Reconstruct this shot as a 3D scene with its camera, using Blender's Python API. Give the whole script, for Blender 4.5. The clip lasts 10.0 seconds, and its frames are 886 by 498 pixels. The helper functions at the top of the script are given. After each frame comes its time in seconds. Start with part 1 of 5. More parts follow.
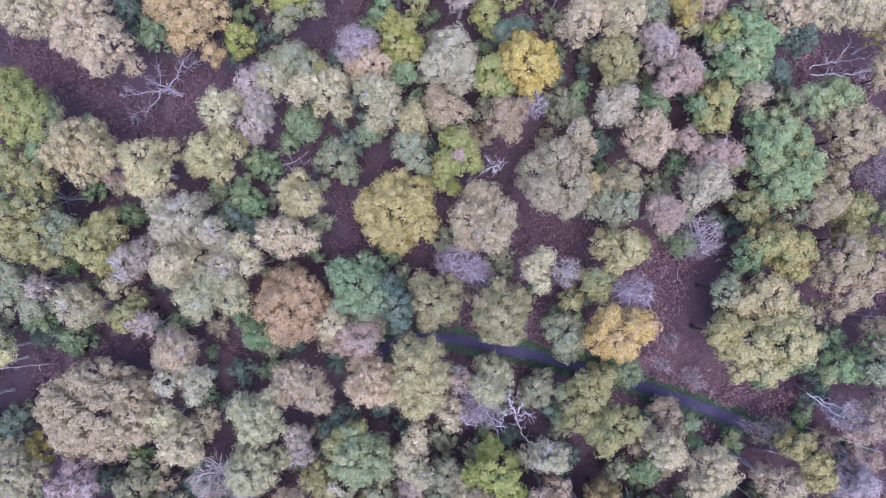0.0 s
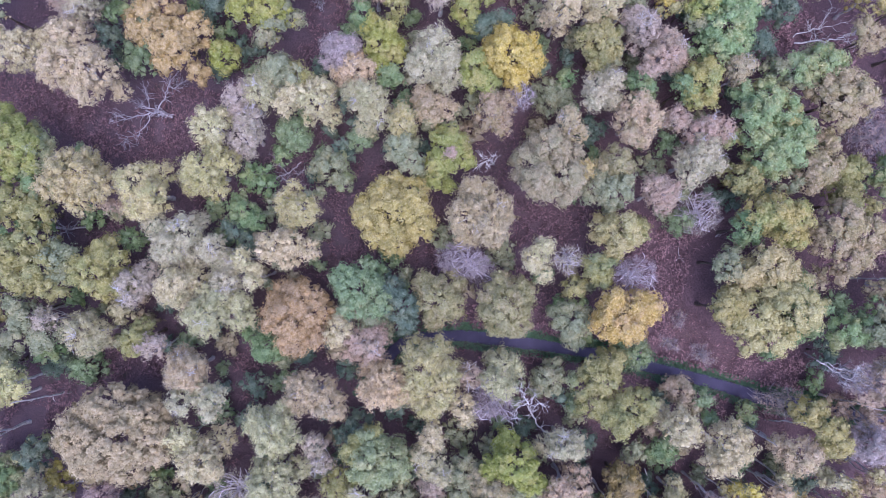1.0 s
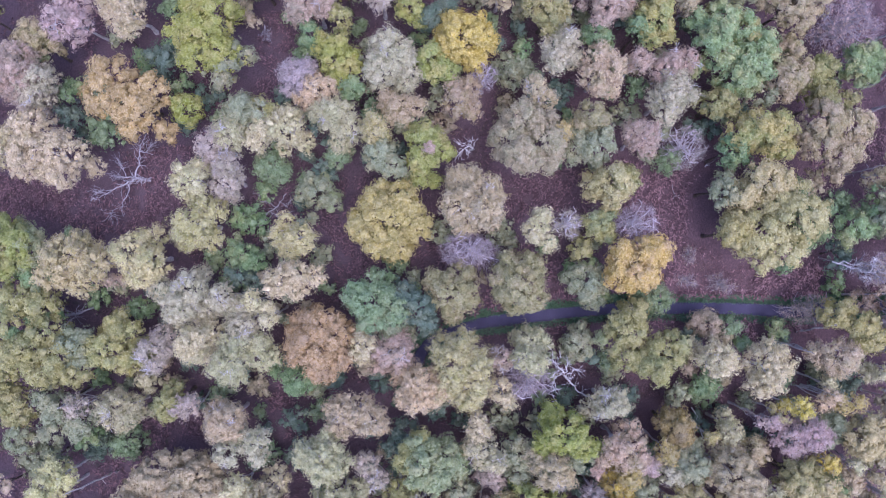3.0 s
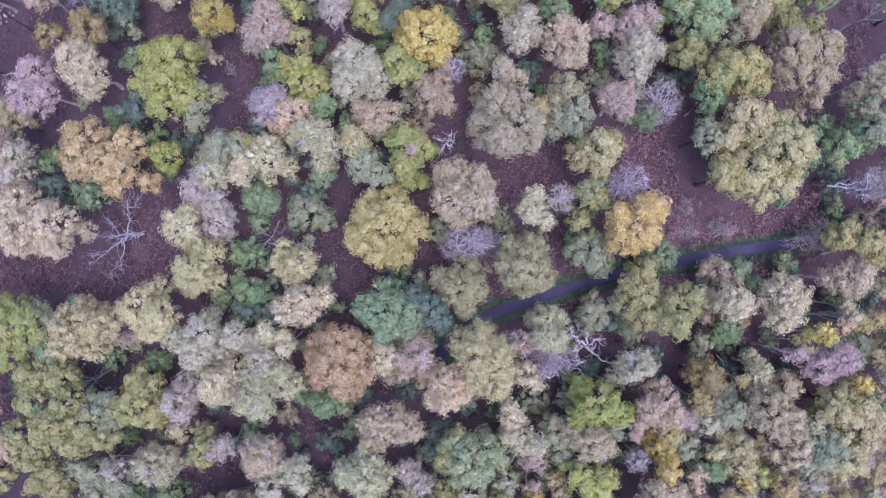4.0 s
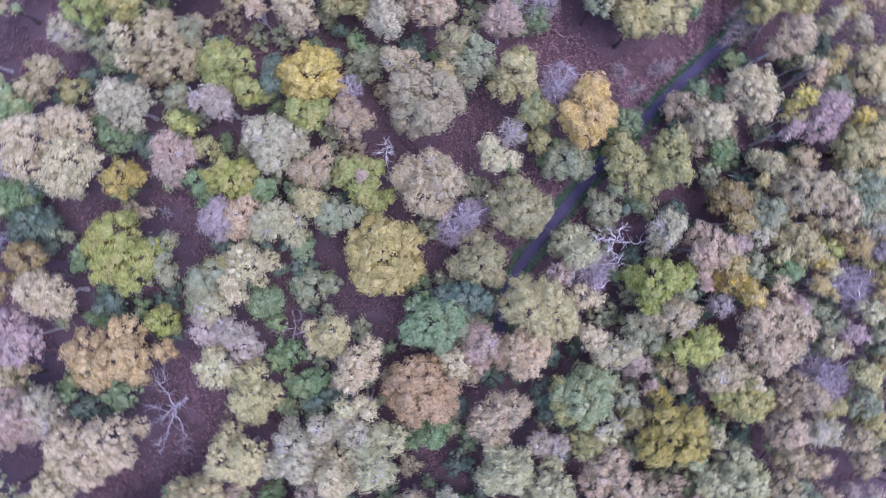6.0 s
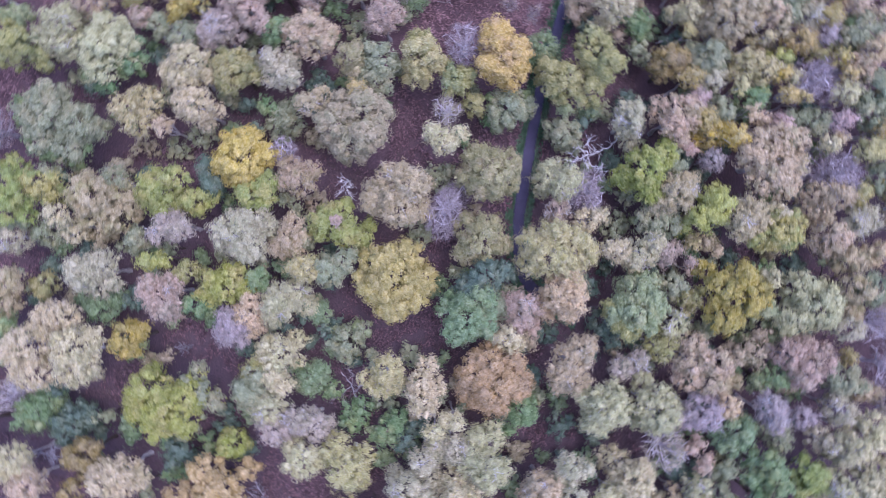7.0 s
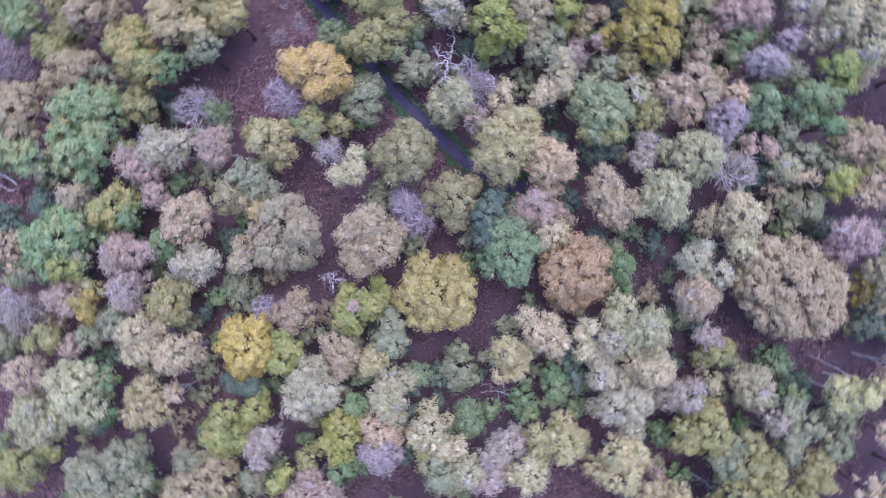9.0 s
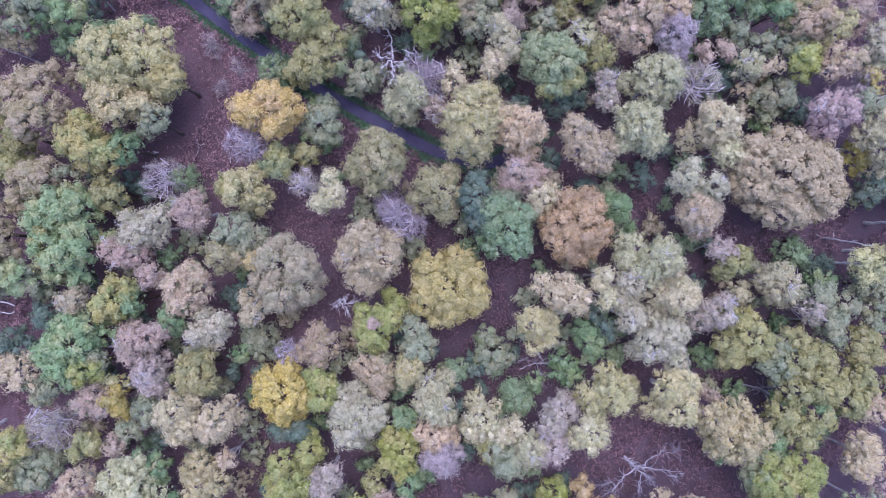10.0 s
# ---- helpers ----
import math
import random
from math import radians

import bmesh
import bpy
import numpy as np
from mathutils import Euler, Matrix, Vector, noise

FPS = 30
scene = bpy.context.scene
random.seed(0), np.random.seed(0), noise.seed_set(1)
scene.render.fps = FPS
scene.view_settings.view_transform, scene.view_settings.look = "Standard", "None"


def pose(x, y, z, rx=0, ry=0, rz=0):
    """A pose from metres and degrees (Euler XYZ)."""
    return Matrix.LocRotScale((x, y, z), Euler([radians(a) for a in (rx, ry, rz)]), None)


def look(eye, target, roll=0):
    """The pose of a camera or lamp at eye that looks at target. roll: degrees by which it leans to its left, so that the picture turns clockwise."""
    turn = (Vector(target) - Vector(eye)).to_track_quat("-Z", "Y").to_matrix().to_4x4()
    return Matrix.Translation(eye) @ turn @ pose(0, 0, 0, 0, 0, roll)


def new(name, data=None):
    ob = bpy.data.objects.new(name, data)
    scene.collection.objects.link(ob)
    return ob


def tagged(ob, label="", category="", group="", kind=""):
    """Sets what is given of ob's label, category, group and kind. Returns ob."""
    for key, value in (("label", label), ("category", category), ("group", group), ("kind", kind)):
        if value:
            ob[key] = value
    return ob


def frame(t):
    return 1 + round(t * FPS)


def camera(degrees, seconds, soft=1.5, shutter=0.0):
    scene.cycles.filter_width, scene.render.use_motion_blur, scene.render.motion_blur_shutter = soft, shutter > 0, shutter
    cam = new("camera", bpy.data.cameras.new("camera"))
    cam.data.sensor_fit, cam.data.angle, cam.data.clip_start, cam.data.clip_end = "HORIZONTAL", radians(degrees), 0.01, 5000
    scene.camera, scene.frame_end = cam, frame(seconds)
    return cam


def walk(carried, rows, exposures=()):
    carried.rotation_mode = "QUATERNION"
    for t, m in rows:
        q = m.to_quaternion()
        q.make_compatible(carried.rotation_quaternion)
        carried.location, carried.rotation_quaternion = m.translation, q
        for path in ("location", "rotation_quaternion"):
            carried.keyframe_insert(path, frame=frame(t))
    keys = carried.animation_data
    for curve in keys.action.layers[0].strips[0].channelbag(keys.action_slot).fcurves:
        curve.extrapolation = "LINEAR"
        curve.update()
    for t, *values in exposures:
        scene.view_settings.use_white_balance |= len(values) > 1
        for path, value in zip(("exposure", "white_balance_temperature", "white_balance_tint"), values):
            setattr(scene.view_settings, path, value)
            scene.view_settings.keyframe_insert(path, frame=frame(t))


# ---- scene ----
cam = camera(70.0, 10.0, soft=0.8, shutter=0.4)
PATH = [
    (0.0, pose(0.000, 0.000, 69.502, 0.294, -0.171, -0.001)),
    (0.5, pose(0.067, 0.003, 69.609, 0.221, -0.073, -2.385)),
    (1.0, pose(0.156, 0.014, 69.744, 0.128, 0.007, -4.783)),
    (1.5, pose(0.160, 0.008, 69.861, 0.023, 0.028, -7.273)),
    (2.0, pose(0.061, -0.035, 69.907, -0.052, 0.026, -10.146)),
    (2.5, pose(-0.037, -0.163, 69.926, -0.018, 0.016, -13.776)),
    (2.7, pose(-0.074, -0.233, 69.937, -0.022, 0.029, -15.711)),
    (3.8, pose(-0.301, -0.556, 70.096, 0.008, 0.015, -27.019)),
    (4.0, pose(-0.358, -0.581, 70.116, 0.001, -0.009, -29.465)),
    (4.5, pose(-0.561, -0.626, 70.147, -0.027, -0.091, -36.257)),
    (5.0, pose(-0.821, -0.688, 70.160, -0.017, -0.148, -44.317)),
    (5.5, pose(-1.122, -0.725, 70.200, 0.067, -0.203, -53.203)),
    (5.7, pose(-1.207, -0.740, 70.225, 0.086, -0.210, -56.938)),
    (6.8, pose(-1.607, -0.816, 70.469, 0.177, -0.143, -86.736)),
    (7.0, pose(-1.672, -0.762, 70.439, 0.169, -0.137, -92.725)),
    (7.5, pose(-1.789, -0.558, 70.248, 0.108, -0.160, -107.106)),
    (8.0, pose(-1.948, -0.316, 70.119, 0.054, -0.239, -119.439)),
    (8.5, pose(-2.099, -0.115, 69.999, -0.002, -0.251, -132.664)),
    (9.0, pose(-2.198, 0.070, 69.873, -0.095, -0.231, -147.025)),
    (9.5, pose(-2.255, 0.125, 69.712, -0.311, -0.214, -160.028)),
    (10.0, pose(-2.300, 0.114, 69.690, -0.511, -0.266, -164.008)),
]
walk(cam, PATH, exposures=((0.0, 0.69, 5370.0, 29.0), (5.0, 0.70, 5300.0, 32.0), (8.5, 0.69, 5220.0, 32.0), (10.0, 0.69, 5210.0, 31.5)))

# ---- light: an even, bright overcast autumn sky ----
world = bpy.data.worlds.new("overcast_sky")
scene.world = world
world.use_nodes = True
wn = world.node_tree
wn.nodes.clear()
sky = wn.nodes.new("ShaderNodeTexSky")
sky.sky_type, sky.sun_disc = "NISHITA", False
sky.sun_elevation, sky.sun_rotation = radians(74), radians(165)
sky.air_density, sky.dust_density, sky.ozone_density = 1.0, 3.0, 1.6
back = wn.nodes.new("ShaderNodeBackground")
back.inputs["Strength"].default_value = 0.18
wout = wn.nodes.new("ShaderNodeOutputWorld")
wn.links.new(sky.outputs["Color"], back.inputs["Color"])
wn.links.new(back.outputs["Background"], wout.inputs["Surface"])

sun_data = bpy.data.lights.new("sun", "SUN")
sun_data.energy, sun_data.angle, sun_data.color = 1.35, radians(50), (1.0, 0.94, 0.86)
sun = new("sun", sun_data)
sun.matrix_world = look((6, -22, 80), (0, 0, 0))


# ---- materials ----
def shader(name):
    m = bpy.data.materials.new(name)
    m.use_nodes = True
    t = m.node_tree
    t.nodes.clear()
    return m, t


def node(t, kind, **values):
    n = t.nodes.new(kind)
    for key, value in values.items():
        n.inputs[key.replace("_", " ")].default_value = value
    return n


def noise_at(t, coord, scale, detail=4.0, rough=0.55):
    n = node(t, "ShaderNodeTexNoise", Scale=scale, Detail=detail, Roughness=rough)
    t.links.new(coord, n.inputs["Vector"])
    return n.outputs["Fac"]


def ramp(t, fac, lo, hi, a, b):
    n = node(t, "ShaderNodeMapRange", From_Min=lo, From_Max=hi, To_Min=a, To_Max=b)
    t.links.new(fac, n.inputs["Value"])
    return n.outputs["Result"]


def blend(t, fac, a, b):
    n = t.nodes.new("ShaderNodeMix")
    n.data_type = "RGBA"
    for socket, value in ((n.inputs[0], fac), (n.inputs[6], a), (n.inputs[7], b)):
        if isinstance(value, (int, float)):
            socket.default_value = value
        elif isinstance(value, tuple):
            socket.default_value = (*value, 1)
        else:
            t.links.new(value, socket)
    return n.outputs[2]


def finish(t, colour, rough=0.7, gloss=0.25, bump=None, depth=0.03, through_light=0.0):
    p = node(t, "ShaderNodeBsdfPrincipled", Roughness=rough)
    p.inputs["Specular IOR Level"].default_value = gloss
    t.links.new(colour, p.inputs["Base Color"])
    if bump is not None:
        b = node(t, "ShaderNodeBump", Strength=0.8, Distance=depth)
        t.links.new(bump, b.inputs["Height"])
        t.links.new(b.outputs["Normal"], p.inputs["Normal"])
    end = p.outputs["BSDF"]
    if through_light:
        tr = t.nodes.new("ShaderNodeBsdfTranslucent")
        t.links.new(colour, tr.inputs["Color"])
        mix = t.nodes.new("ShaderNodeMixShader")
        mix.inputs[0].default_value = through_light
        t.links.new(end, mix.inputs[1])
        t.links.new(tr.outputs["BSDF"], mix.inputs[2])
        end = mix.outputs[0]
    out = t.nodes.new("ShaderNodeOutputMaterial")
    t.links.new(end, out.inputs["Surface"])


def leaf_material(name, main, second, share=0.5, spread=0.18):
    """Withering leaves: two muted leaf colours in drifts through the crown, each leaf and each tree a little different."""
    strong = 1 - min(main) / max(main)
    rich = 1.16 if strong > 0.55 else 1.14 if main[0] > main[1] > 1.1 * main[2] else 1.0
    main, second = (tuple(rich * v + (1 - rich) * (0.3 * c[0] + 0.6 * c[1] + 0.1 * c[2]) for v in c) for c in (main, second))
    m, t = shader(name)
    geo = t.nodes.new("ShaderNodeNewGeometry")
    info = t.nodes.new("ShaderNodeObjectInfo")
    drift = noise_at(t, geo.outputs["Position"], 0.55, 3.0)
    mixed = blend(t, ramp(t, drift, 0.62 - 0.3 * share, 0.8 - 0.3 * share, 0, 1), main, second)
    hsv = t.nodes.new("ShaderNodeHueSaturation")
    t.links.new(mixed, hsv.inputs["Color"])
    isle = geo.outputs["Random Per Island"]
    grain = noise_at(t, geo.outputs["Position"], 1.9, 2.0)
    mul = t.nodes.new("ShaderNodeMath")
    mul.operation = "MULTIPLY"
    t.links.new(ramp(t, isle, 0, 1, 1 - spread, 1 + spread), mul.inputs[0])
    t.links.new(ramp(t, grain, 0.3, 0.7, 0.8, 1.2), mul.inputs[1])
    t.links.new(mul.outputs[0], hsv.inputs["Value"])
    t.links.new(ramp(t, info.outputs["Random"], 0, 1, 0.488, 0.512), hsv.inputs["Hue"])
    t.links.new(ramp(t, isle, 0, 1, 1.12, 0.84), hsv.inputs["Saturation"])
    finish(t, hsv.outputs["Color"], 0.7, 0.1, through_light=0.15)
    return m


def bark_material(name, light, dark, scale=5.0):
    m, t = shader(name)
    geo = t.nodes.new("ShaderNodeNewGeometry")
    f = noise_at(t, geo.outputs["Position"], scale, 5.0, 0.65)
    finish(t, blend(t, ramp(t, f, 0.42, 0.62, 0, 1), light, dark), 0.8, 0.15, f, 0.02)
    return m


TONES = {  # main leaf colour, second leaf colour, words for it
    "gold": ((0.45, 0.375, 0.18), (0.38, 0.33, 0.165), "golden olive"),
    "yellow": ((0.53, 0.43, 0.165), (0.47, 0.39, 0.165), "bright golden-yellow"),
    "goldyellow": ((0.56, 0.46, 0.16), (0.46, 0.40, 0.2), "pale yellow"),
    "amber": ((0.49, 0.395, 0.21), (0.42, 0.34, 0.19), "amber-brown"),
    "orange": ((0.54, 0.4, 0.19), (0.46, 0.33, 0.19), "orange"),
    "rust": ((0.44, 0.33, 0.195), (0.38, 0.295, 0.19), "rust-brown"),
    "cream": ((0.56, 0.51, 0.32), (0.46, 0.44, 0.26), "pale cream-yellow"),
    "lemon": ((0.57, 0.53, 0.29), (0.45, 0.45, 0.23), "pale lemon"),
    "pale": ((0.555, 0.485, 0.315), (0.485, 0.435, 0.265), "pale buff"),
    "tan": ((0.52, 0.42, 0.29), (0.43, 0.38, 0.24), "sandy tan"),
    "peach": ((0.56, 0.45, 0.29), (0.49, 0.41, 0.27), "pale peach-coloured"),
    "pink": ((0.47, 0.36, 0.325), (0.42, 0.34, 0.295), "pinkish"),
    "pinktan": ((0.45, 0.352, 0.275), (0.39, 0.328, 0.245), "pinkish-tan"),
    "pinktaupe": ((0.38, 0.29, 0.23), (0.35, 0.29, 0.21), "pinkish-brown"),
    "mauve": ((0.435, 0.37, 0.305), (0.395, 0.35, 0.265), "greyish mauve"),
    "lilac": ((0.41, 0.345, 0.33), (0.37, 0.325, 0.295), "lilac-grey"),
    "silver": ((0.475, 0.438, 0.305), (0.42, 0.405, 0.27), "silvery grey"),
    "white": ((0.46, 0.42, 0.43), (0.40, 0.37, 0.375), "whitish grey"),
    "greytan": ((0.465, 0.393, 0.25), (0.41, 0.366, 0.245), "greyish-tan"),
    "greytaupe": ((0.38, 0.325, 0.225), (0.335, 0.312, 0.205), "greyish-brown"),
    "bigtaupe": ((0.45, 0.392, 0.25), (0.41, 0.366, 0.23), "dull pinkish-brown"),
    "taupe": ((0.42, 0.35, 0.23), (0.37, 0.33, 0.19), "dull brown"),
    "brown": ((0.33, 0.22, 0.14), (0.29, 0.22, 0.13), "brown"),
    "dullolive": ((0.32, 0.3, 0.17), (0.37, 0.32, 0.2), "dull olive-brown"),
    "olive": ((0.35, 0.33, 0.16), (0.29, 0.3, 0.15), "olive"),
    "goldolive": ((0.41, 0.365, 0.18), (0.33, 0.32, 0.16), "golden-olive"),
    "khaki": ((0.48, 0.43, 0.235), (0.40, 0.375, 0.2), "khaki-yellow"),
    "mustard": ((0.4, 0.34, 0.13), (0.34, 0.31, 0.13), "mustard-yellow"),
    "mustardbrown": ((0.32, 0.27, 0.13), (0.28, 0.24, 0.14), "mustard-brown"),
    "lime": ((0.315, 0.34, 0.125), (0.38, 0.365, 0.155), "bright lime-green"),
    "limegreen": ((0.295, 0.33, 0.135), (0.365, 0.355, 0.155), "yellow-green"),
    "limegold": ((0.41, 0.375, 0.17), (0.3, 0.335, 0.15), "yellow and green"),
    "limeyellow": ((0.41, 0.4, 0.16), (0.35, 0.365, 0.15), "lime-yellow"),
    "greenleaf": ((0.265, 0.355, 0.165), (0.38, 0.39, 0.18), "fresh green"),
    "green": ((0.2, 0.285, 0.135), (0.27, 0.31, 0.14), "green"),
    "sage": ((0.285, 0.31, 0.185), (0.35, 0.335, 0.19), "dull sage-green"),
    "sagegreen": ((0.3, 0.34, 0.175), (0.385, 0.385, 0.2), "yellowish sage-green"),
    "sagepale": ((0.465, 0.44, 0.27), (0.405, 0.4, 0.245), "pale sage"),
    "teal": ((0.215, 0.29, 0.15), (0.275, 0.325, 0.17), "bluish-green"),
    "dkgreen": ((0.14, 0.195, 0.145), (0.18, 0.215, 0.145), "dark green"),
}
LEAVES = {k: leaf_material("leaves_" + k, a, b) for k, (a, b, _) in TONES.items()}
OAK_BARK = bark_material("oak_bark", (0.16, 0.13, 0.11), (0.08, 0.065, 0.055))
BIRCH_BARK = bark_material("birch_bark", (0.66, 0.64, 0.65), (0.40, 0.37, 0.37), 3.0)
PALE_BARK = bark_material("pale_bare_bark", (0.74, 0.68, 0.74), (0.5, 0.45, 0.5), 3.0)
BLEACHED = bark_material("bleached_wood", (0.44, 0.42, 0.46), (0.25, 0.23, 0.27), 4.0)
GREYWOOD = bark_material("grey_wood", (0.42, 0.39, 0.42), (0.25, 0.23, 0.25), 4.0)
BARKS = {"birch": BIRCH_BARK, "bleached": BLEACHED, "grey": GREYWOOD}


def twig_material(name, light, dark):
    m, t = shader(name)
    geo = t.nodes.new("ShaderNodeNewGeometry")
    finish(t, blend(t, geo.outputs["Random Per Island"], light, dark), 0.75, 0.15)
    return m


TWIGS = {
    "pale": twig_material("pale_twigs", (0.55, 0.49, 0.43), (0.32, 0.27, 0.24)),
    "lilac": twig_material("lilac_twigs", (0.44, 0.375, 0.41), (0.29, 0.24, 0.265)),
    "brown": twig_material("brown_twigs", (0.24, 0.19, 0.16), (0.14, 0.11, 0.10)),
}


def eastward(t, pos):
    """0 in the west, 1 east of x = 20, with a ragged change between."""
    axes = t.nodes.new("ShaderNodeSeparateXYZ")
    t.links.new(pos, axes.inputs[0])
    wave = noise_at(t, pos, 0.08, 3.0)
    add = t.nodes.new("ShaderNodeMath")
    add.operation = "MULTIPLY_ADD"
    add.inputs[1].default_value = 40.0
    t.links.new(wave, add.inputs[0])
    t.links.new(axes.outputs["X"], add.inputs[2])
    return ramp(t, add.outputs[0], 20, 46, 0, 1)


def ground_material():
    m, t = shader("leaf_mould_ground")
    geo = t.nodes.new("ShaderNodeNewGeometry")
    pos = geo.outputs["Position"]
    broad = noise_at(t, pos, 0.09, 3.0)
    mid = noise_at(t, pos, 0.9, 5.0, 0.65)
    fine = noise_at(t, pos, 7.0, 4.0, 0.7)
    a = blend(t, ramp(t, fine, 0.35, 0.7, 0, 1), (0.07, 0.048, 0.059), (0.165, 0.107, 0.114))
    b = blend(t, ramp(t, fine, 0.35, 0.7, 0, 1), (0.066, 0.05, 0.063), (0.147, 0.1, 0.116))
    c = blend(t, ramp(t, broad, 0.42, 0.58, 0, 1), a, b)
    d = blend(t, ramp(t, mid, 0.58, 0.75, 0, 0.6), c, (0.06, 0.064, 0.05))
    # lighter floor colour towards the east
    east_floor = blend(t, ramp(t, fine, 0.35, 0.7, 0, 1), (0.075, 0.048, 0.056), (0.2, 0.128, 0.138))
    finish(t, blend(t, eastward(t, pos), d, east_floor), 0.9, 0.1, mid, 0.12)
    return m


def bracken_material():
    m, t = shader("dead_bracken")
    geo = t.nodes.new("ShaderNodeNewGeometry")
    pos = geo.outputs["Position"]
    isle = geo.outputs["Random Per Island"]
    broad = noise_at(t, pos, 0.12, 3.0)
    a = blend(t, isle, (0.075, 0.046, 0.054), (0.26, 0.158, 0.168))
    b = blend(t, isle, (0.07, 0.047, 0.058), (0.24, 0.15, 0.166))
    west_fronds = blend(t, ramp(t, broad, 0.4, 0.6, 0, 1), a, b)
    # lighter frond colour towards the east
    fresh = blend(t, isle, (0.1, 0.06, 0.066), (0.37, 0.23, 0.24))
    finish(t, blend(t, eastward(t, pos), west_fronds, fresh), 0.8, 0.15, through_light=0.1)
    return m


def straw_material():
    m, t = shader("dead_grass")
    geo = t.nodes.new("ShaderNodeNewGeometry")
    isle = geo.outputs["Random Per Island"]
    patch = noise_at(t, geo.outputs["Position"], 0.5, 3.0)
    a = blend(t, isle, (0.1, 0.062, 0.07), (0.25, 0.155, 0.155))
    b = blend(t, isle, (0.09, 0.07, 0.06), (0.19, 0.15, 0.12))
    finish(t, blend(t, ramp(t, patch, 0.5, 0.7, 0, 1), a, b), 0.85, 0.1)
    return m


def path_material():
    m, t = shader("damp_path_surface")
    geo = t.nodes.new("ShaderNodeNewGeometry")
    pos = geo.outputs["Position"]
    mid = noise_at(t, pos, 0.7, 4.0)
    fine = noise_at(t, pos, 9.0, 4.0, 0.7)
    a = blend(t, ramp(t, mid, 0.35, 0.65, 0, 1), (0.066, 0.06, 0.1), (0.085, 0.078, 0.13))
    finish(t, blend(t, ramp(t, fine, 0.6, 0.75, 0, 0.5), a, (0.07, 0.05, 0.06)), 0.85, 0.1, fine, 0.02)
    return m


def grass_material():
    m, t = shader("verge_grass")
    geo = t.nodes.new("ShaderNodeNewGeometry")
    finish(t, blend(t, geo.outputs["Random Per Island"], (0.1, 0.19, 0.11), (0.17, 0.28, 0.16)), 0.7, 0.2, through_light=0.2)
    return m


GROUND, BRACKEN, STRAW = ground_material(), bracken_material(), straw_material()
TRACK, GRASS = path_material(), grass_material()


# ---- mesh tools ----
def mesh_of(name, verts, faces, mats, slots=None, smooth=False):
    """One mesh of three- or four-cornered faces from arrays."""
    me = bpy.data.meshes.new(name)
    verts, faces = np.asarray(verts, np.float32), np.asarray(faces, np.int32)
    me.vertices.add(len(verts))
    me.vertices.foreach_set("co", verts.ravel())
    me.loops.add(faces.size)
    me.loops.foreach_set("vertex_index", faces.ravel())
    me.polygons.add(len(faces))
    me.polygons.foreach_set("loop_start", np.arange(0, faces.size, faces.shape[1], dtype=np.int32))
    for mat in mats:
        me.materials.append(mat)
    if slots is not None:
        me.polygons.foreach_set("material_index", np.asarray(slots, np.int32))
    if smooth:
        me.polygons.foreach_set("use_smooth", np.ones(len(faces), bool))
    me.update(calc_edges=True)
    return me


def unit(v):
    return v / np.maximum(np.linalg.norm(v, axis=-1, keepdims=True), 1e-9)


def tube(points, radii, sides=6):
    """A tapered round limb along a line of points, closed to a point at its end."""
    p = np.asarray(points, float)
    way = unit(np.gradient(p, axis=0))
    side = unit(np.cross(way, np.where(np.abs(way[:, 2:]) > 0.9, [[1.0, 0, 0]], [[0, 0, 1.0]])))
    up = np.cross(side, way)
    a = np.arange(sides) * 2 * math.pi / sides
    r = np.asarray(radii, float)[:, None, None]
    ring = p[:, None] + r * (np.cos(a)[None, :, None] * side[:, None] + np.sin(a)[None, :, None] * up[:, None])
    k = np.arange(len(p) - 1)[:, None] * sides
    i, j = np.arange(sides)[None], (np.arange(sides)[None] + 1) % sides
    f = np.stack([k + i, k + j, k + sides + j, k + sides + i], -1).reshape(-1, 4)
    return ring.reshape(-1, 3), f


def joined(pieces):
    verts, faces, n = [], [], 0
    for v, f in pieces:
        verts.append(v), faces.append(f + n)
        n += len(v)
    return np.concatenate(verts), np.concatenate(faces)


def curve(rng, a, b, steps=5, sag=0.12):
    """A slightly crooked line from a to b."""
    a, b = np.asarray(a, float), np.asarray(b, float)
    s = np.linspace(0, 1, steps)[:, None]
    bend = rng.normal(0, sag * np.linalg.norm(b - a), 3)
    kink = rng.normal(0, 0.03 * np.linalg.norm(b - a), (steps, 3)) * np.sin(s * math.pi)
    return a + (b - a) * s + bend * np.sin(s * math.pi) * 0.6 + kink


def leaves(rng, place, facing, size, along=None, slim=1.0):
    """One small leaf spray at each place, looking along facing; along: the way that it points."""
    n = len(place)
    facing = unit(facing)
    u = unit(np.cross(facing, rng.normal(size=(n, 3)) if along is None else np.cross(along, facing)))
    v = np.cross(facing, u)
    if along is not None:
        u, v = v, u
    s = (size * rng.uniform(0.6, 1.4, n))[:, None]
    verts = np.stack([place + u * s * 0.7 / slim, place - u * s * 0.35 / slim + v * s * 0.5 * slim, place - u * s * 0.35 / slim - v * s * 0.5 * slim], 1)
    return verts.reshape(-1, 3), np.arange(3 * n).reshape(-1, 3)


def twigs(rng, start, way, width):
    """One thin tapering twig, or blade of grass, from each start along way."""
    side = unit(np.cross(way, rng.normal(size=way.shape))) * width
    verts = np.stack([start - side, start + side, start + way], 1)
    return verts.reshape(-1, 3), np.arange(3 * len(start)).reshape(-1, 3)


